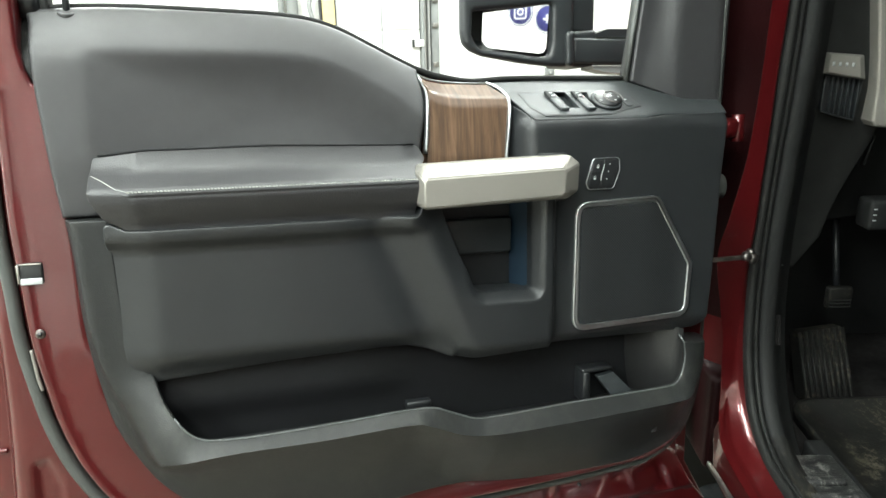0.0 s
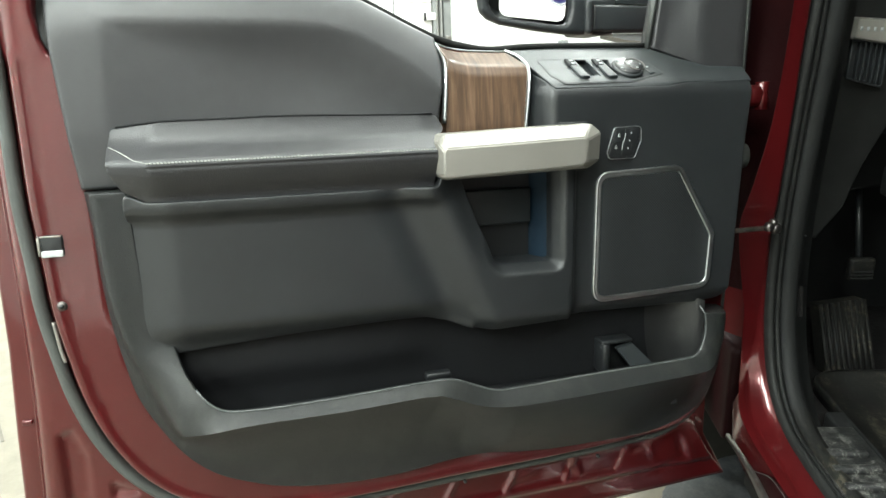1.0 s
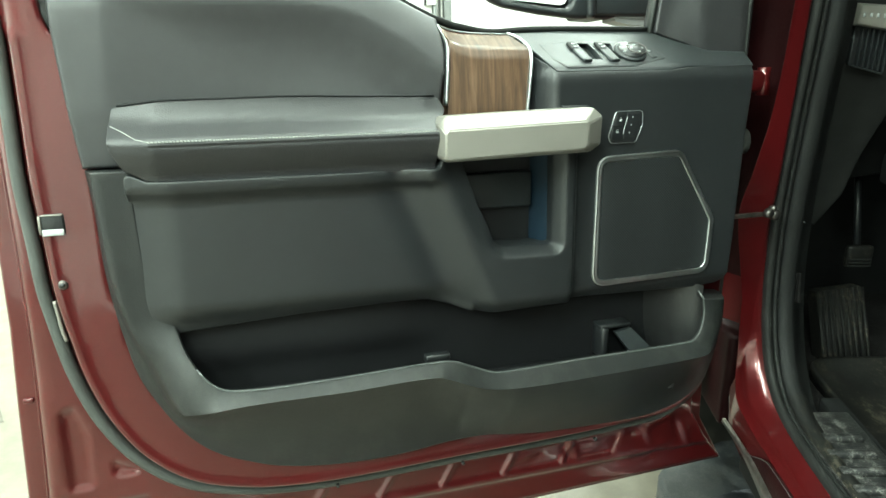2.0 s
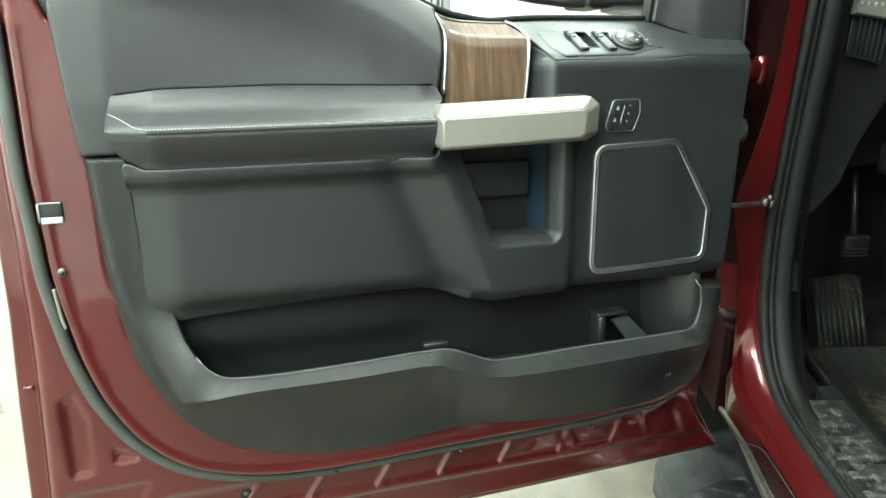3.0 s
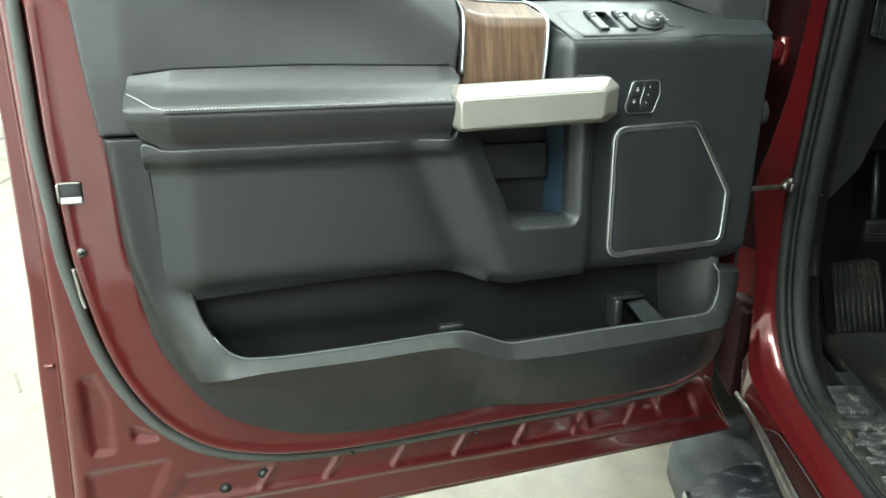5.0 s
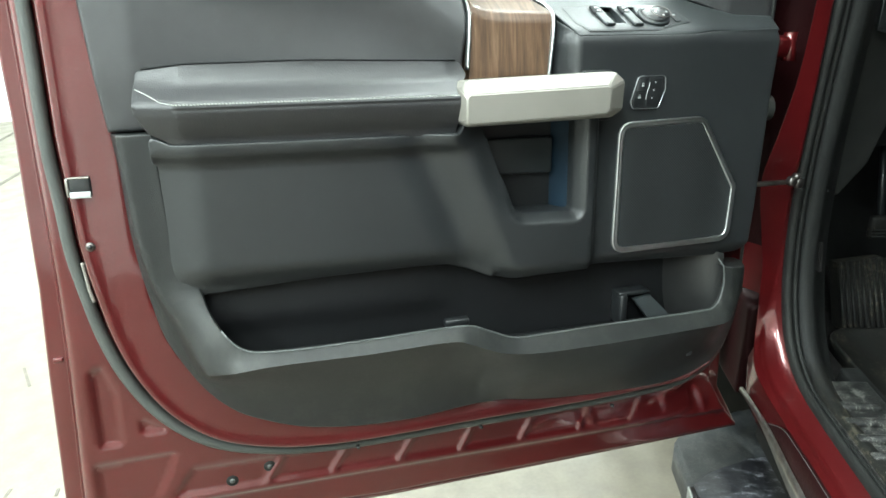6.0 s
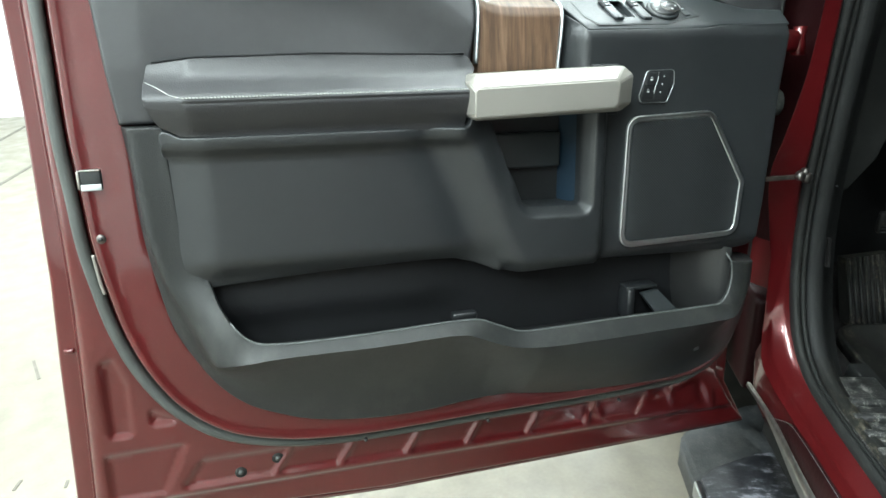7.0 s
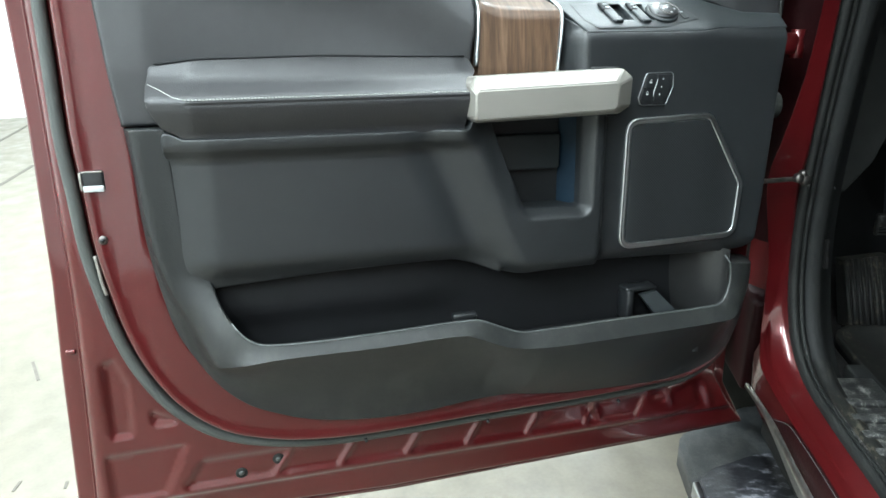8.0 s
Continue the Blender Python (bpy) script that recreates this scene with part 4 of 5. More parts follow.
part("fold_icon", box(-0.002, 0.002, -0.0020, -0.0012, -0.0015, 0.0015, 0, m=on_shelf(0.335, 1.2675)), PRINT, fold)

# pull handle
base = [(-0.047, 1.166), (-0.037, 1.177), (0.194, 1.185), (0.211, 1.172), (0.209, 1.130), (0.191, 1.119), (-0.036, 1.113), (-0.047, 1.121)]
face = [(-0.0440, 1.155), (-0.0405, 1.1595), (0.171, 1.167), (0.176, 1.163), (0.175, 1.133), (0.170, 1.1265), (-0.0405, 1.1185), (-0.0440, 1.1225)]
bm = loft([[(x, 0.004, z) for x, z in base], [(x, -0.036, z) for x, z in base], [(x, -0.060, z) for x, z in face]])
bmesh.ops.bevel(bm, geom=[e for e in bm.edges if e.calc_face_angle(0) > 0.25], offset=0.0018, segments=3, affect="EDGES")
for f in bm.faces:
    f.smooth = f.calc_area() < 1.5e-4
part("pull_handle", bm, SATIN, door, "satin silver pull handle", smooth=None)
part("handle_mount", box(0.157, 0.203, -0.010, 0.02, 1.112, 1.187, 0.002), DARK, door)

# lock switch
LOCK = rounded([(0.2530, 1.1760), (0.3005, 1.1770), (0.3015, 1.1550), (0.2905, 1.1272), (0.2450, 1.1272), (0.2412, 1.1380)], 0.007)
lock = part("lock_switch", relief([tuple(q) for q in LOCK], flat(-0.0038), 0.004, r=0.002, step=0.008), GLOSS, door, "chrome edged door lock and memory switch")
part("chrome_edge", sweep([(q[0], -0.0030, q[1]) for q in LOCK], circle(0.0008, 6), closed=True), CHROME, lock)
part("lock_button", relief(rounded([(0.2552, 1.1738), (0.2712, 1.1743), (0.2655, 1.1318), (0.2465, 1.1318), (0.2440, 1.138)], 0.003), flat(-0.0042), 0.0, r=0.0012, step=0.01), GLOSS, lock)
part("memory_button", relief(rounded([(0.2722, 1.1743), (0.2965, 1.1743), (0.2965, 1.1565), (0.2865, 1.1322), (0.2665, 1.1318)], 0.003), flat(-0.0042), 0.0, r=0.0012, step=0.01), GLOSS, lock)
part("button_split", box(0.2480, 0.2675, -0.0048, -0.0040, 1.1530, 1.1540, 0), BLACK_AND_SHADE, lock)
part("light_line", sweep(curve([(0.2725, -0.0046, 1.167), (0.2712, -0.0046, 1.160), (0.2678, -0.0046, 1.150), (0.2665, -0.0046, 1.141)]), circle(0.0006, 5)), PRINT, lock)
for cx, cz in ((0.2610, 1.163), (0.2560, 1.145)):
    part("padlock_icon", box(cx - 0.0020, cx + 0.0020, -0.0048, -0.0040, cz - 0.0022, cz + 0.0004, 0), PRINT, lock)
    part("padlock_bow", sweep([(cx + 0.0016 * math.cos(a), -0.0046, cz + 0.001 + 0.0024 * math.sin(a)) for a in np.linspace(0, math.pi, 8)], circle(0.0004, 5)), PRINT, lock)
for cx, cz in ((0.2825, 1.167), (0.2800, 1.155), (0.2775, 1.143)):
    part("memory_mark", box(cx - 0.0007, cx + 0.0007, -0.0050, -0.0040, cz - 0.0012, cz + 0.0012, 0), PRINT, lock)

# speaker
SPEAKER = rounded([(0.229, 1.102, 0.020), (0.227, 0.898, 0.020), (0.443, 0.903, 0.020), (0.447, 0.992, 0.018), (0.376, 1.107, 0.018)], 0.014, 6)
bezel = part("speaker", sweep([(x, -0.001, z) for x, z in even(SPEAKER, 0.012)], [(0.0048, -0.004), (0.0048, 0.0022), (0.0040, 0.0032), (0.0012, 0.0036), (0.0004, 0.0030), (-0.0004, 0.0030), (-0.0012, 0.0036), (-0.0040, 0.0032), (-0.0048, 0.0022), (-0.0048, -0.004)], closed=True), BRIGHT, door, "chrome bezel of the door speaker")
inner = rounded([(0.232, 1.099, 0.018), (0.230, 0.901, 0.018), (0.440, 0.906, 0.018), (0.444, 0.991, 0.016), (0.375, 1.104, 0.016)], 0.012, 6)
part("grille", relief(inner, lambda x, z: -0.001 - 0.003 * np.cos((x - 0.335) * 12), 0.004, r=0.003, step=0.012), GRILLE, bezel, "fine perforated black speaker grille")

# latch end of the door
latch = part("latch", box(-0.578, -0.547, 0.046, 0.07, 1.031, 1.060, 0.003), DARK, door, "latch opening with a bright steel lip")
part("latch_lip", box(-0.574, -0.548, 0.0435, 0.05, 1.031, 1.0395, 0.001), PRINT, latch)
part("latch_edge", box(-0.578, -0.574, 0.044, 0.05, 1.033, 1.058, 0.001), STEEL, latch)
part("latch_top", box(-0.574, -0.548, 0.0445, 0.05, 1.0575, 1.0595, 0.0005), STEEL, latch)
screw = part("screw", disc(-0.560, 0.052, 0.961, 0.007, 0.005, 16, bevel=0.002), DULL, door, "dull steel screw")
part("socket", disc(-0.560, 0.0475, 0.961, 0.0035, 0.002, 6), DARK, screw)

# lock knob
knob = part("lock_knob", sweep([(-0.4900, 0.084, 1.380), (-0.4915, 0.082, 1.43)], circle(0.0046, 12)), PLASTIC, door, "black lock knob in a collar")
collar = loft([[(r * math.cos(a), r * math.sin(a), z) for a in np.linspace(0, 2 * math.pi, 22, endpoint=False)] for r, z in ((0.0118, -0.008), (0.0118, 0.0004), (0.0108, 0.0014), (0.0082, 0.0014), (0.0066, 0.0002), (0.0060, -0.003))])
collar.transform(pose(-0.4905, 0.081, 1.3850, 22, 0, 0))
part("collar", collar, PADDING, knob)

# window frame, sail trim and mirror
frame_path = curve([(0.388, 0.112, 1.27), (0.414, 0.112, 1.45), (0.408, 0.090, 1.60), (0.33, 0.05, 1.80), (0.22, 0.03, 1.88), (-0.10, 0.02, 1.91), (-0.42, 0.03, 1.90), (-0.52, 0.05, 1.80), (-0.545, 0.085, 1.50), (-0.535, 0.10, 1.38)])
part("window_frame", sweep(frame_path, [(0.012, -0.02), (0.012, 0.014), (0.006, 0.018), (-0.010, 0.018), (-0.014, 0.008), (-0.014, -0.02)]), DARK, door, "black window frame")
part("glass_run", sweep([(0.3685, 0.098, 1.29), (0.3925, 0.098, 1.47)], [(0.0028, -0.01), (0.0028, 0.006), (-0.0028, 0.006), (-0.0028, -0.01)]), SEALER, door)
SAIL = rounded([(0.376, 1.300, 0.004), (0.430, 1.281, 0.02), (0.470, 1.2615), (0.560, 1.2615), (0.568, 1.50), (0.53, 1.62), (0.44, 1.62), (0.4025, 1.50)], 0.004)


def sail_height(x, z):
    return 0.075 + 0.012 * step01(-(x - 0.20 * (z - 1.3)), -0.440, -0.385) - 0.007 * step01(x, 0.43, 0.46) + 0.010 * step01(x, 0.535, 0.57)


part("sail_trim", relief(SAIL, sail_height, 0.125, r=0.0035, step=0.01), PADDING, door, "charcoal trim panel at the mirror corner")
# Pillar trim at the top; the wedge below is gap shade in colour.
part("pillar_trim_and_gap_shade", relief(rounded([(-0.5395, 1.46), (-0.5405, 1.392), (-0.5490, 1.366), (-0.5480, 1.333), (-0.5430, 1.312), (-0.5312, 1.287), (-0.5290, 1.334), (-0.5300, 1.382), (-0.5130, 1.3865), (-0.5115, 1.46)], 0.003), lambda x, z: 0.054 + 0.036 * step01(z, 1.30, 1.385), 0.125, r=0.004, step=0.006), RUBBER, door, "dark trim at the window frame, with the gap's shade as a wedge")

MIRROR_FACE = [(0.136, 1.60), (0.136, 1.400, 0.02), (0.140, 1.379, 0.02), (0.154, 1.366, 0.03), (0.180, 1.3565), (0.255, 1.345), (0.328, 1.338), (0.362, 1.338, 0.014), (0.372, 1.42), (0.368, 1.66, 0.03), (0.15, 1.66, 0.03)]
MIRROR_HOLE = [(0.160, 1.438, 0.006), (0.158, 1.390, 0.016), (0.174, 1.3695, 0.016), (0.298, 1.3570), (0.318, 1.3580, 0.014), (0.324, 1.385), (0.324, 1.457, 0.006)]
mirror = part("side_mirror", relief(rounded(MIRROR_FACE, 0.01), flat(0.285), 0.300, r=0.010, step=0.010, holes=[rounded(MIRROR_HOLE, 0.012)]), PLASTIC, door, "black towing mirror housing")
part("mirror_glass", loft([[(x, 0.372 - 0.498 * (x - 0.2015) - 0.1255 * (z - 1.366) + d, z) for x, z in ((0.2075, 1.40), (0.2085, 1.385), (0.219, 1.379), (0.311, 1.3655), (0.319, 1.3680), (0.323, 1.376), (0.325, 1.60), (0.2075, 1.60))] for d in (0.003, 0.0)]), MIRROR, mirror, "silvered mirror glass", smooth=False)
part("mirror_well", relief(rounded([(0.190, 1.60), (0.190, 1.394), (0.340, 1.376), (0.340, 1.60)], 0.008), flat(0.3745), 0.379, r=0.002, step=0.05), PLASTIC, mirror)
shell_front = rounded([(q[0] + (0.25 - q[0]) * 0.03, q[1] + 0.003) + tuple(q[2:]) for q in MIRROR_FACE], 0.015)
part("mirror_shell", loft([[(q[0] + (0.30 - q[0]) * k, y, q[1] + (1.50 - q[1]) * k * 0.75) for q in shell_front] for y, k in ((0.298, 0.0), (0.320, 0.05), (0.345, 0.14), (0.385, 0.32), (0.425, 0.52), (0.440, 0.70))], cap0=False), PLASTIC, mirror)
part("mirror_pivot", box(0.356, 0.426, 0.300, 0.380, 1.405, 1.655, 0.010, 3), PLASTIC, mirror)
part("arm_socket", relief(rounded([(0.349, 1.405, 0.014), (0.352, 1.340, 0.01), (0.400, 1.338), (0.424, 1.342, 0.006), (0.428, 1.400), (0.424, 1.412, 0.006)], 0.008), lambda x, z: 0.275 + 0.018 * step01(x, 0.366, 0.374), 0.37, r=0.008, step=0.006), PLASTIC, mirror)
part("mirror_arm", box(0.372, 0.555, 0.286, 0.345, 1.3455, 1.3945, 0.006, 3), PLASTIC, mirror)
part("arm_upper", loft([[(0.424, 0.292, 1.398), (0.424, 0.292, 1.404), (0.424, 0.35, 1.404), (0.424, 0.35, 1.398)], [(0.450, 0.292, 1.398), (0.450, 0.292, 1.4135), (0.450, 0.35, 1.4135), (0.450, 0.35, 1.398)], [(0.555, 0.292, 1.398), (0.555, 0.292, 1.416), (0.555, 0.35, 1.416), (0.555, 0.35, 1.398)]]), PLASTIC, mirror, smooth=False)
part("arm_lower", loft([[(0.424, 0.300, 1.336), (0.424, 0.300, 1.342), (0.424, 0.35, 1.342), (0.424, 0.35, 1.336)], [(0.460, 0.300, 1.329), (0.460, 0.300, 1.342), (0.460, 0.35, 1.342), (0.460, 0.35, 1.329)], [(0.555, 0.300, 1.325), (0.555, 0.300, 1.342), (0.555, 0.35, 1.342), (0.555, 0.35, 1.325)]]), GREY, mirror, smooth=False)

# hinges and check strap on the front end of the door
for hz, tall in ((1.218, 0.038),):
    hinge = part("hinge", box(0.545, 0.585, 0.050, 0.085, hz - tall / 2, hz + tall / 2, 0.010), PAINT, door, "painted steel door hinge")
    part("hinge_pin", sweep([(0.583, 0.060, hz - 0.024), (0.583, 0.060, hz - 0.004), (0.583, 0.060, hz + 0.004), (0.583, 0.060, hz + 0.024)], circle(0.012, 14), (0, -1, 0), scale=[1, 1, 0.8, 1]), PAINT, hinge)
part("check_strap", box(0.52, 0.60, 0.030, 0.036, 0.980, 0.988, 0.001), STEEL, door, "steel door check strap")
for cx, cz, r in ((0.592, 0.987, 0.009), (0.606, 0.983, 0.010), (0.600, 0.995, 0.006)):
    part("strap_bolt", disc(cx, 0.030, cz, r, 0.012, 10, bevel=0.003), DULL, door)
part("wiring_boot", loft([[(0.522 + 0.006 * i, 0.05 + r * math.cos(a), 1.115 + 1.4 * r * math.sin(a)) for a in np.linspace(0, 2 * math.pi, 14, endpoint=False)] for i, r in enumerate((0.018, 0.013, 0.018, 0.013, 0.016))]), SEALER, door, "ribbed rubber wiring boot")


# ---- the cab ----
cab = truck
SIDE = curve([(0.022, 1.62), (0.025, 1.42), (0.033, 1.28), (0.046, 1.14), (0.055, 0.96), (0.047, 0.84), (0.022, 0.745), (-0.028, 0.665), (-0.10, 0.622), (-0.209, 0.612), (-0.396, 0.612), (-1.25, 0.612)], n=6)


def around(profile, line=SIDE):
    """Sweeps (inward, outward-from-the-opening) points along the door opening."""
    p = np.array(line, float)
    t = np.gradient(p, axis=0)
    t /= np.linalg.norm(t, axis=1)[:, None]
    bm, rows = bmesh.new(), []
    for (f, z), (tf, tz) in zip(p, t):
        ef, ez = -tz, tf
        rows.append([bm.verts.new((n, f + e * ef, z + e * ez)) for n, e in profile])
    for a, b in zip(rows, rows[1:]):
        for j in range(len(profile) - 1):
            bm.faces.new((a[j], a[j + 1], b[j + 1], b[j]))
    bmesh.ops.recalc_face_normals(bm, faces=bm.faces)
    return bm


# The jamb's face runs between a ridge by the seal and a flared edge by the door gap; both end in the sill.
RIDGE = [(0.030, 0.002, 1.62), (0.030, 0.009, 1.42), (0.030, 0.019, 1.31), (0.030, 0.022, 1.22), (0.030, 0.026, 1.13), (0.030, 0.032, 1.02), (0.030, 0.045, 0.95), (0.028, 0.046, 0.83),
         (0.023, 0.037, 0.785), (0.016, 0.025, 0.745), (0.008, 0.013, 0.70), (0.004, -0.001, 0.66), (0.002, -0.030, 0.623), (0.004, -0.075, 0.607), (0.006, -0.16, 0.603), (0.007, -0.40, 0.603), (0.007, -1.25, 0.603)]
FLARE = [(0.0000, -0.0030, 1.620), (-0.0016, 0.0052, 1.420), (-0.0004, 0.0144, 1.310), (-0.0028, 0.0168, 1.2305), (-0.0085, 0.0198, 1.1475), (-0.0243, 0.0233, 1.052), (-0.0345, 0.0347, 0.974), (-0.0165, 0.0389, 0.862),
         (-0.0073, 0.0328, 0.799), (-0.0095, 0.0230, 0.758), (-0.0083, 0.0154, 0.701), (-0.008, 0.010, 0.650), (-0.012, -0.020, 0.607), (-0.010, -0.075, 0.590), (-0.008, -0.16, 0.585), (-0.008, -0.40, 0.585), (-0.008, -1.25, 0.585)]
SEALED = [(0.035, 0.022, 1.62), (0.035, 0.025, 1.42), (0.035, 0.031, 1.31), (0.035, 0.037, 1.22), (0.035, 0.046, 1.14), (0.035, 0.053, 1.02), (0.035, 0.055, 0.95), (0.035, 0.047, 0.84),
          (0.035, 0.038, 0.79), (0.035, 0.026, 0.75), (0.035, 0.005, 0.705), (0.035, -0.023, 0.668), (0.035, -0.065, 0.638), (0.035, -0.12, 0.620), (0.035, -0.209, 0.613), (0.035, -0.42, 0.613), (0.035, -1.25, 0.613)]


def strake(*lines, first=0, last=None):
    """A skin through lines of equally many points, one row of faces between two lines."""
    runs = [curve(l[first:last], n=7) for l in lines]
    bm = bmesh.new()
    rows = [[bm.verts.new(q) for q in run] for run in runs]
    for a, b in zip(rows, rows[1:]):
        for j in range(len(a) - 1):
            bm.faces.new((a[j], a[j + 1], b[j + 1], b[j]))
    bmesh.ops.recalc_face_normals(bm, faces=bm.faces)
    return bm


def between(a, b, k, lift=0.0):
    """A line part of the way from a to b, lifted outwards."""
    return [tuple((1 - k) * u + k * v - (lift if i == 0 else 0) for i, (u, v) in enumerate(zip(p, q))) for p, q in zip(a, b)]


def shifted(line, n, f, z):
    return [(q[0] + n, q[1] + f, q[2] + z) for q in line]


part("pillar", strake(shifted(SEALED, 0.012, 0.012, 0), SEALED, between(SEALED, RIDGE, 0.45, 0.0012), between(SEALED, RIDGE, 0.85, 0.0010), between(RIDGE, FLARE, 0.05, 0.0014), between(RIDGE, FLARE, 0.14, 0.0004), between(RIDGE, FLARE, 0.5, 0.0),
                      between(RIDGE, FLARE, 0.86, 0.0006), between(RIDGE, FLARE, 0.96, 0.0010), FLARE, shifted(FLARE, 0.004, 0.003, -0.001), shifted(FLARE, 0.022, 0.006, -0.004)), PAINT, cab, "glossy dark red door jamb and sill")
COVER_TOP = [(-0.0115, -0.088, 0.527), (-0.0115, -0.135, 0.556), (-0.0115, -0.182, 0.581), (-0.0115, -0.23, 0.587), (-0.0112, -0.40, 0.589), (-0.0112, -1.25, 0.589)]
COVER_FOOT = [(-0.018, -0.080, 0.522), (-0.019, -0.105, 0.524), (-0.020, -0.165, 0.526), (-0.021, -0.22, 0.527), (-0.021, -0.40, 0.527), (-0.021, -1.25, 0.527)]
part("rocker_face", strake(shifted(COVER_TOP, 0.004, 0, -0.001), shifted(COVER_TOP, -0.0015, 0, 0.0015), shifted(COVER_TOP, -0.003, 0, 0.0), COVER_FOOT, shifted(COVER_FOOT, 0.006, 0, -0.004)), MAROON_AND_SHADE, cab, "dull maroon rocker cover below the sill")
# Pale bead in place of the cover edge's highlight.
part("cover_highlight", sweep(curve(shifted(COVER_TOP, -0.0028, 0, 0.0006), n=6), circle(0.0006, 6)), EDGE_HIGHLIGHT, cab, "thin pale bead for the rocker cover's edge highlight")
part("rocker_fold", strake(shifted(FLARE, 0.006, 0, 0), shifted(FLARE, 0.002, 0.02, -0.05), shifted(FLARE, 0.004, 0.02, -0.085), first=11), PAINT, cab, "glossy dark red sill side")
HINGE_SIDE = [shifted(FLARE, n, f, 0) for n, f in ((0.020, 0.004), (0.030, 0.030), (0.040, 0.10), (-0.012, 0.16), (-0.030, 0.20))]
# Red pillar in the gap: its shade is put into the colour.
part("hinge_pillar", strake(*HINGE_SIDE, last=9), MAROON_AND_SHADE, cab, "red hinge pillar, its gap shade put into a maroon colour")
part("hinge_pillar_base", strake(*HINGE_SIDE, first=8, last=11), PAINT, cab, "glossy dark red foot of the hinge pillar")
# Filler below the pillar, with the gap's shade in its colour.
part("hinge_pillar_foot", box(0.000, 0.050, 0.080, 0.34, 0.47, 0.69, 0.012), MAROON_AND_SHADE, cab)
FLANGE = [(-0.0225, 0.004, 0.545), (-0.0225, -0.075, 0.551), (-0.0225, -0.16, 0.553), (-0.0225, -0.28, 0.546), (-0.0225, -0.45, 0.540), (-0.0225, -1.25, 0.540)]
FLANGE_FOOT = [(-0.0235, 0.006, 0.535), (-0.0235, -0.075, 0.540), (-0.0235, -0.13, 0.538), (-0.0240, -0.28, 0.510), (-0.0240, -0.45, 0.503), (-0.0240, -1.25, 0.503)]
part("weld_flange", strake(shifted(FLANGE, 0.006, 0, -0.001), FLANGE, FLANGE_FOOT, shifted(FLANGE_FOOT, 0.004, 0, 0)), STEEL, cab, "dull steel weld flange under the sill")
# Unseen fender and cowl, added to keep outside light out of the gap.
part("fender", box(-0.075, -0.030, 0.16, 1.15, 0.36, 1.22, 0.02), PAINT, cab, "unseen dark red front fender, closing the door gap to light")
part("cowl_light_block", box(-0.075, -0.025, 0.14, 0.45, 1.19, 1.62, 0.015), PAINT, cab, "unseen dark red cowl, added to block light at the door gap")
# Unseen rear body, added to block light from the right.
part("rear_side", box(-0.06, 0.0, -3.6, -1.22, 0.46, 1.26, 0.03), PAINT, cab, "unseen dark red rear body side, added to shade the door")
part("rear_cab", box(-0.02, 0.05, -2.3, -1.22, 1.26, 1.86, 0.03), GLOSS, cab, "unseen dark rear cab side, added to shade the door")
part("cab_back", box(0.0, 1.62, -2.36, -2.3, 0.5, 1.86, 0.02), DARK, cab)
for wf in (0.75, -2.9):
    for wn in (0.02, 1.42):
        wheel = part("wheel", loft([[(wn + a, wf + r * math.cos(u), 0.38 + r * math.sin(u)) for u in np.linspace(0, 2 * math.pi, 32, endpoint=False)] for a, r in ((0.0, 0.26), (0.0, 0.35), (0.03, 0.38), (0.22, 0.38), (0.25, 0.35), (0.25, 0.26))]), RUBBER, cab, "black rubber tyre")
        part("rim", loft([[(wn + a, wf + r * math.cos(u), 0.38 + r * math.sin(u)) for u in np.linspace(0, 2 * math.pi, 24, endpoint=False)] for a, r in ((0.02, 0.262), (0.03, 0.24), (0.22, 0.24), (0.23, 0.262))]), STEEL, wheel)
part("opening_seal", around([(0.034, 0.006), (0.034, -0.008), (0.038, -0.014), (0.044, -0.015), (0.050, -0.010), (0.051, 0.01)]), RUBBER, cab, "black rubber door opening seal")
part("seal_lip", around([(0.051, 0.012), (0.054, -0.004), (0.059, -0.006), (0.063, -0.002), (0.064, 0.014)]), RUBBER, cab)
part("kick_trim", around([(0.064, 0.016), (0.070, 0.000), (0.088, -0.002), (0.100, 0.006), (0.103, 0.03), (0.118, 0.05), (0.122, 0.075), (0.16, 0.10)]), MATTE, cab, "grained black kick panel trim")
part("sill_trim", around([(0.0645, 0.012), (0.0705, -0.0045), (0.088, -0.0065), (0.101, 0.002), (0.1035, 0.02)], [q for q in SIDE if q[1] < 0.645]), MATDIRT, cab, "dusty black sill trim")
part("kick_panel", around([(0.121, 0.070), (0.135, 0.16), (0.145, 0.56)], [q for q in SIDE if q[1] > 0.76]), MATTE, cab)
# The slot's shade, put in as a proud strip of the carpet black.
part("kick_slot", loft([[(0.0985, f, z) for f, z in q] for q in ([(0.046, 0.786), (0.030, 0.790), (0.046, 0.845), (0.062, 0.840)],)] + [[(0.104, f, z) for f, z in ((0.046, 0.786), (0.030, 0.790), (0.046, 0.845), (0.062, 0.840))]]), CARPET, cab, "slot in the kick trim, its shade put in as a black strip", smooth=False)
part("kick_seam", sweep([(0.0990, 0.056, 0.944), (0.1015, 0.084, 0.945), (0.1165, 0.105, 0.947), (0.1205, 0.128, 0.948)], circle(0.0016, 6), (0, 0, 1)), BLACK_AND_SHADE, cab)
part("floor_pan", box(0.10, 1.60, -2.3, 0.62, 0.50, 0.545, 0.01), CARPET, cab, "dark dusty floor carpet")
part("firewall", box(0.10, 1.60, 0.60, 0.66, 0.50, 1.45, 0.01), MATTE, cab)
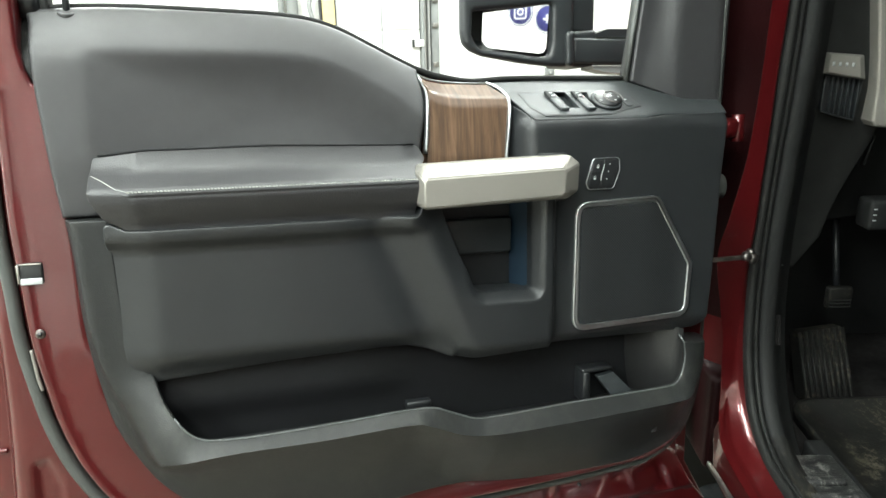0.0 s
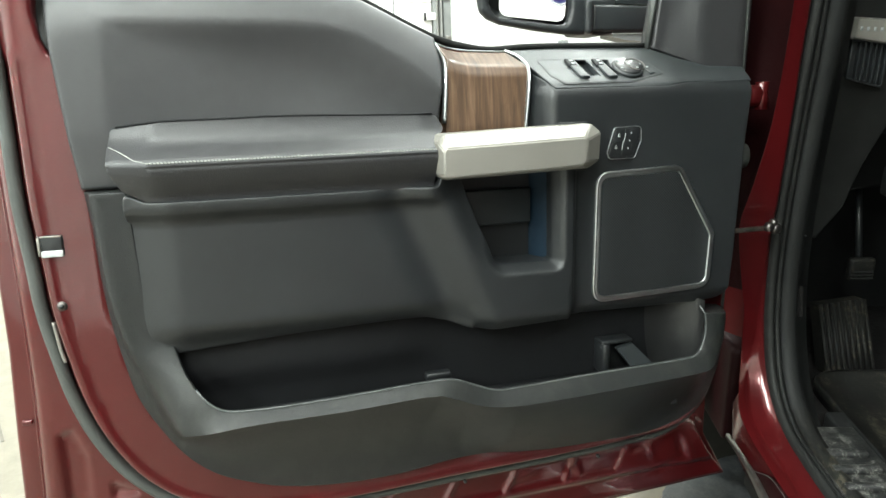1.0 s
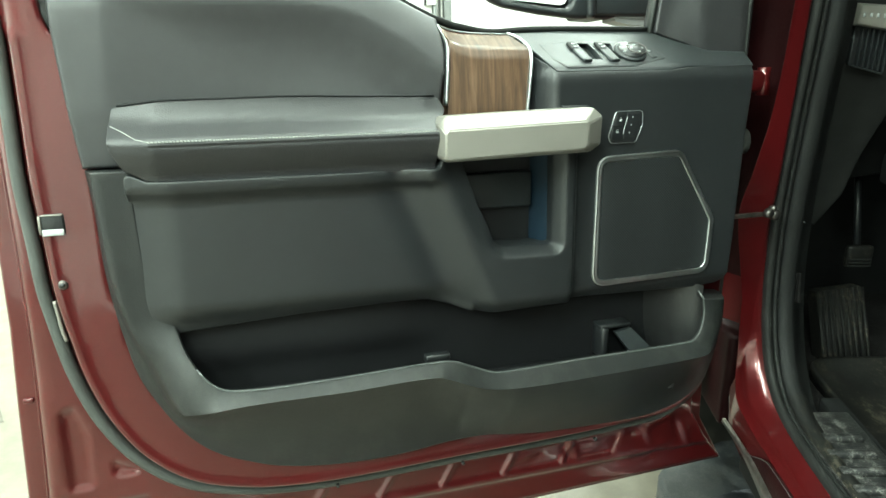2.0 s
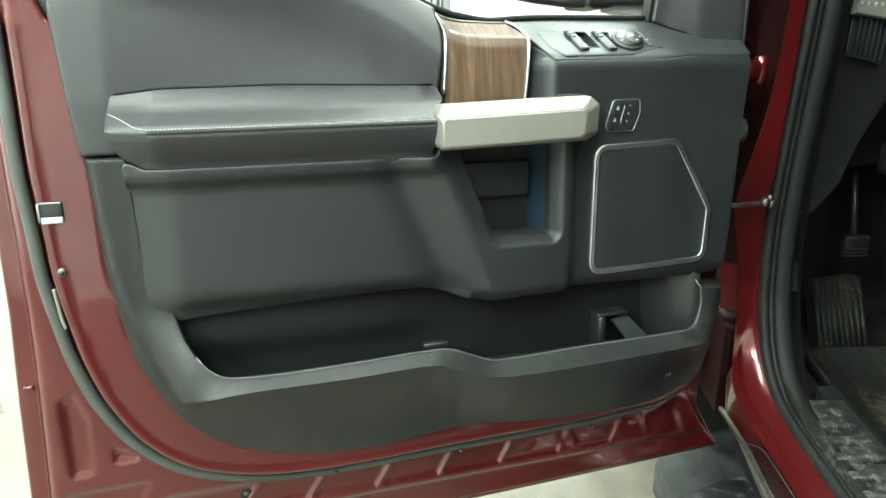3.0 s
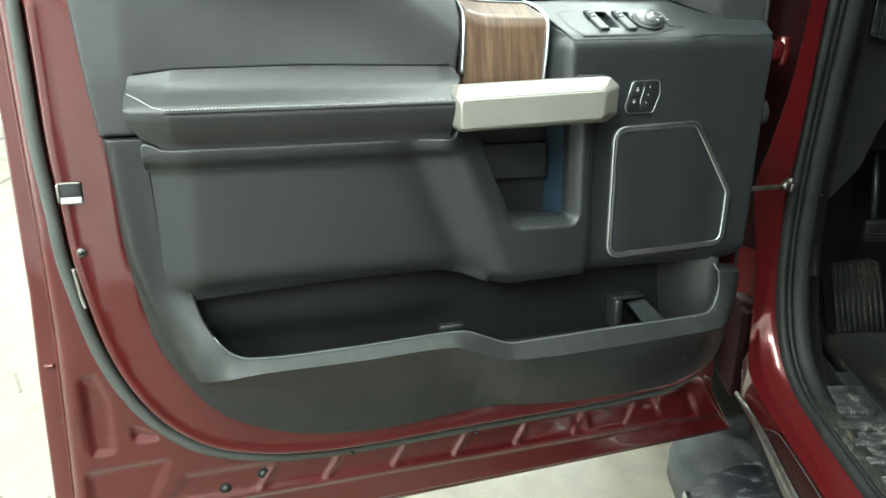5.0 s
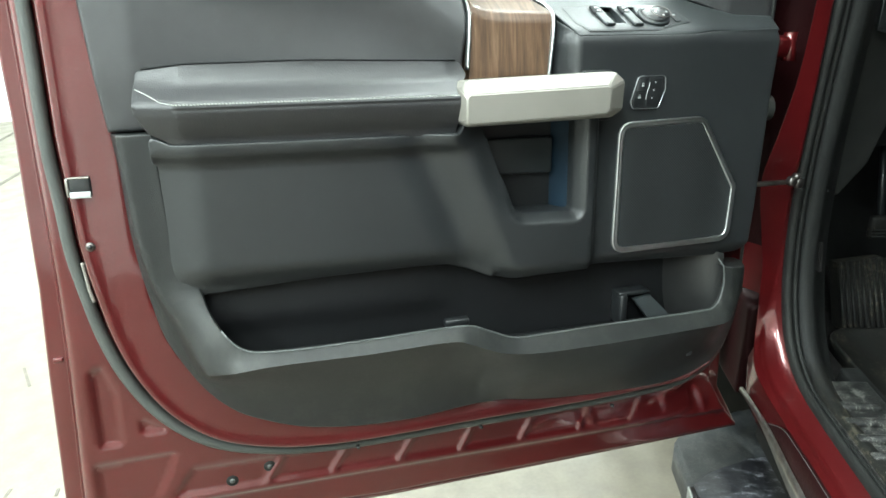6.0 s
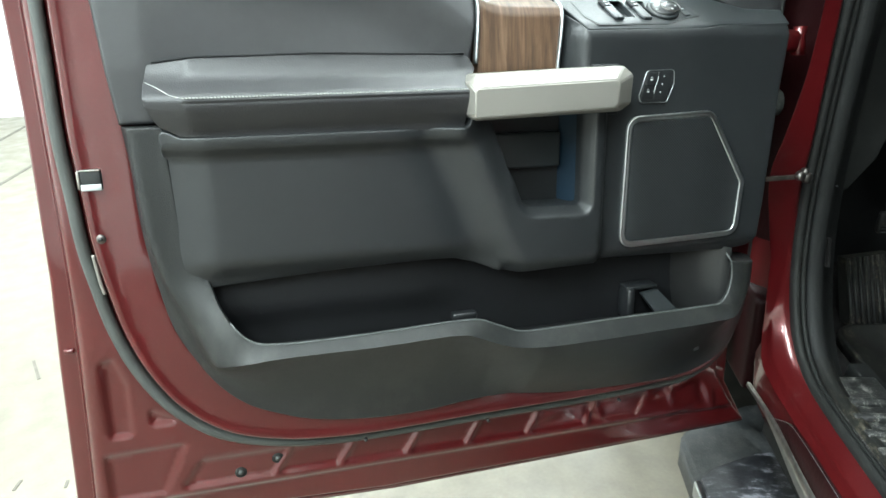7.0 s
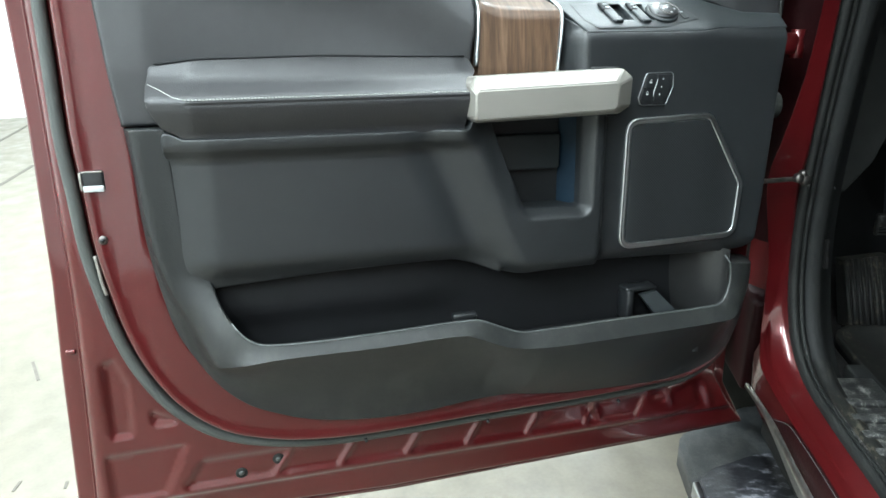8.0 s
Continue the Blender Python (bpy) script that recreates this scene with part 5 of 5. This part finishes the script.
# Unseen far side and roof, added to keep the cab dark.
part("far_side", box(1.58, 1.64, -2.3, 0.62, 0.50, 1.80, 0.01), MATTE, cab)
part("roof", box(0.02, 1.60, -2.36, 0.10, 1.86, 1.90, 0.015), PAINT, cab)
part("rocker", box(0.012, 0.10, -1.3, -0.02, 0.44, 0.520, 0.006), MATTE, cab)

# sill scuff plate with raised ribs
plate_ob = part("scuff_plate", box(0.066, 0.176, -1.2, -0.072, 0.598, 0.612, 0.003), SCUFF, cab, "dusty ribbed black sill plate")
for i in range(12):
    f = -0.154 - i * 0.0455
    part("rib", box(0.076, 0.160, f - 0.012, f + 0.010, 0.606, 0.619, 0.006, 3), SCUFF, plate_ob)
part("sill_inner", box(0.160, 0.20, -1.2, 0.0, 0.540, 0.598, 0.006), MATTE, cab)

# dashboard end, vent and trim
part("dash_end", relief(rounded([(0.105, 1.60), (0.118, 1.25), (0.128, 0.96), (0.140, 0.90), (0.190, 0.888), (0.236, 0.955), (0.258, 1.04), (0.296, 1.155), (0.31, 1.22), (0.31, 1.60)], 0.006), lambda x, z: 0.16 + 0.04 * step01(1.3 - z, 0.0, 0.3), 0.5, r=0.004, step=0.015), RUBBER, cab, "black dashboard end")
# Runs on unseen across the cab to keep light off the footwell.
part("dash_lower", relief(rounded([(0.22, 0.93), (0.62, 0.98), (1.57, 0.98), (1.57, 1.40), (0.62, 1.40), (0.62, 1.60), (0.22, 1.60)], 0.01), lambda x, z: 0.26 + 0.1 * step01(1.2 - z, 0.0, 0.25), 0.5, r=0.01, step=0.03), MATTE, cab)
vent = part("air_vent", relief([(0.176, 1.290), (0.243, 1.283), (0.236, 1.207), (0.176, 1.224)], flat(0.153), 0.17, r=0.002, step=0.02), GLOSS, cab, "black air vent with vertical slats")
for i in range(6):
    x = 0.187 + i * 0.0098
    part("slat", box(x - 0.0014, x + 0.0014, 0.143, 0.155, 1.220 - i * 0.0022, 1.287, 0.0005), PLASTIC, vent)
part("vent_frame", sweep([(0.174, 0.149, 1.290), (0.174, 0.149, 1.223), (0.237, 0.149, 1.205), (0.244, 0.149, 1.281)], circle(0.0026, 6), closed=True), PLASTIC, vent)
cap = loft([[(x, y, z) for x, z in q] for q, y in (([(0.164, 1.332), (0.232, 1.326), (0.241, 1.281), (0.162, 1.294)], 0.165), ([(0.164, 1.332), (0.232, 1.326), (0.241, 1.281), (0.162, 1.294)], 0.134), ([(0.167, 1.328), (0.219, 1.324), (0.226, 1.286), (0.166, 1.297)], 0.124))])
bmesh.ops.bevel(cap, geom=cap.edges, offset=0.0012, segments=2, affect="EDGES")
part("vent_cap", cap, SATIN, vent, "satin silver vent cap", smooth=False)
for i in range(4):
    part("cap_mark", box(0.171 + i * 0.0120, 0.1755 + i * 0.0120, 0.1234, 0.1238, 1.3085 - i * 0.0008, 1.3155 - i * 0.0008, 0), PRINT, vent)
part("cluster_trim", relief(rounded([(0.236, 1.60), (0.240, 1.421), (0.256, 1.323), (0.263, 1.262), (0.264, 1.204), (0.271, 1.194), (0.33, 1.188), (0.33, 1.60)], 0.004), flat(0.130), 0.17, r=0.006, step=0.02), SATIN, cab, "satin silver dashboard trim")
for i in range(3):
    part("trim_rib", sweep([(0.290 + i * 0.012, 0.20, 1.165), (0.284 + i * 0.012, 0.21, 1.105)], circle(0.0025, 6), (0, -1, 0)), DARK, cab)
dial = part("headlamp_switch", box(0.335, 0.40, 0.205, 0.26, 0.965, 1.03, 0.008), MATTE, cab, "black headlamp switch panel")
for mz in (1.012, 1.000, 0.988):
    part("switch_mark", box(0.342, 0.349, 0.2040, 0.2046, mz - 0.0012, mz + 0.0012, 0), PRINT, dial)

# pedals
rest = part("dead_pedal", loft([[(0.268, 0.215, 0.560), (0.374, 0.215, 0.560), (0.374, 0.26, 0.545), (0.268, 0.26, 0.545)], [(0.287, 0.330, 0.675), (0.388, 0.330, 0.690), (0.388, 0.37, 0.680), (0.287, 0.37, 0.665)]]), MATDIRT, cab, "ribbed dusty rubber foot rest", smooth=False)
for i in range(9):
    u = 0.272 + i * 0.0125
    part("rib", sweep([(u, 0.213, 0.565), (u + 0.017, 0.327, 0.676 + i * 0.0016)], [(0.0042, -0.003), (0.003, 0.004), (-0.003, 0.004), (-0.0042, -0.003)], (0, -0.7, 0.7)), MATDIRT, rest)
pedal = part("pedal", box(0.345, 0.405, 0.33, 0.35, 0.735, 0.79, 0.008), MATDIRT, cab, "worn rubber pedal pad")
for i in range(3):
    part("pad_rib", box(0.350, 0.400, 0.326, 0.332, 0.740 + i * 0.008, 0.744 + i * 0.008, 0.001), RUBBER, pedal)
part("pedal_arm", sweep([(0.375, 0.35, 0.77), (0.38, 0.42, 0.95)], circle(0.008, 8), (1, 0, 0)), DARK, cab)

# running board
def tread(outline, z0, z1, bevel):
    """A slab with an upright edge, its rim bevelled."""
    bm = loft([[(n, f, z) for n, f in outline] for z in (z0, z1)])
    bmesh.ops.bevel(bm, geom=[e for e in bm.edges if e.calc_face_angle(0) > 0.6], offset=bevel, segments=2, affect="EDGES")
    return bm


board = part("running_board", tread([(-0.13, -1.2), (-0.13, 0.040), (-0.112, 0.066), (0.040, 0.166), (0.120, 0.185), (0.120, -1.2)], 0.30, 0.375, 0.010), BOARD, cab, "dusty dark plastic running board")
part("step_pad", tread([(-0.122, -1.2), (-0.122, -0.096), (-0.080, -0.058), (0.013, -0.014), (0.050, -0.008), (0.050, -1.2)], 0.370, 0.381, 0.003), STEP, board, "mud-streaked black step pad")
part("edge_trim", box(-0.136, -0.122, -1.2, -0.100, 0.34, 0.379, 0.004), CHROME, board, "bright metal edge trim")

mat = thing("floor_mat", CAB @ pose(0.5, -0.3, 0.545), "dirty black rubber floor mat on the cab floor", "floor mat")
EDGE = rounded([(-0.285, 0.50, 0.07), (-0.292, 0.15), (-0.255, -0.45, 0.05), (0.30, -0.45, 0.05), (0.30, 0.52, 0.05)], 0.03, 8)


def ring(shrink, z):
    c = np.array((0.0, 0.03))
    return [(*(np.array(q) + (c - np.array(q)) * shrink), z) for q in EDGE]


part("mat", loft([ring(0.0, 0.0), ring(0.0, 0.024), ring(0.006, 0.029), ring(0.026, 0.029), ring(0.034, 0.022), ring(0.3, 0.021)]), MATDIRT, mat)
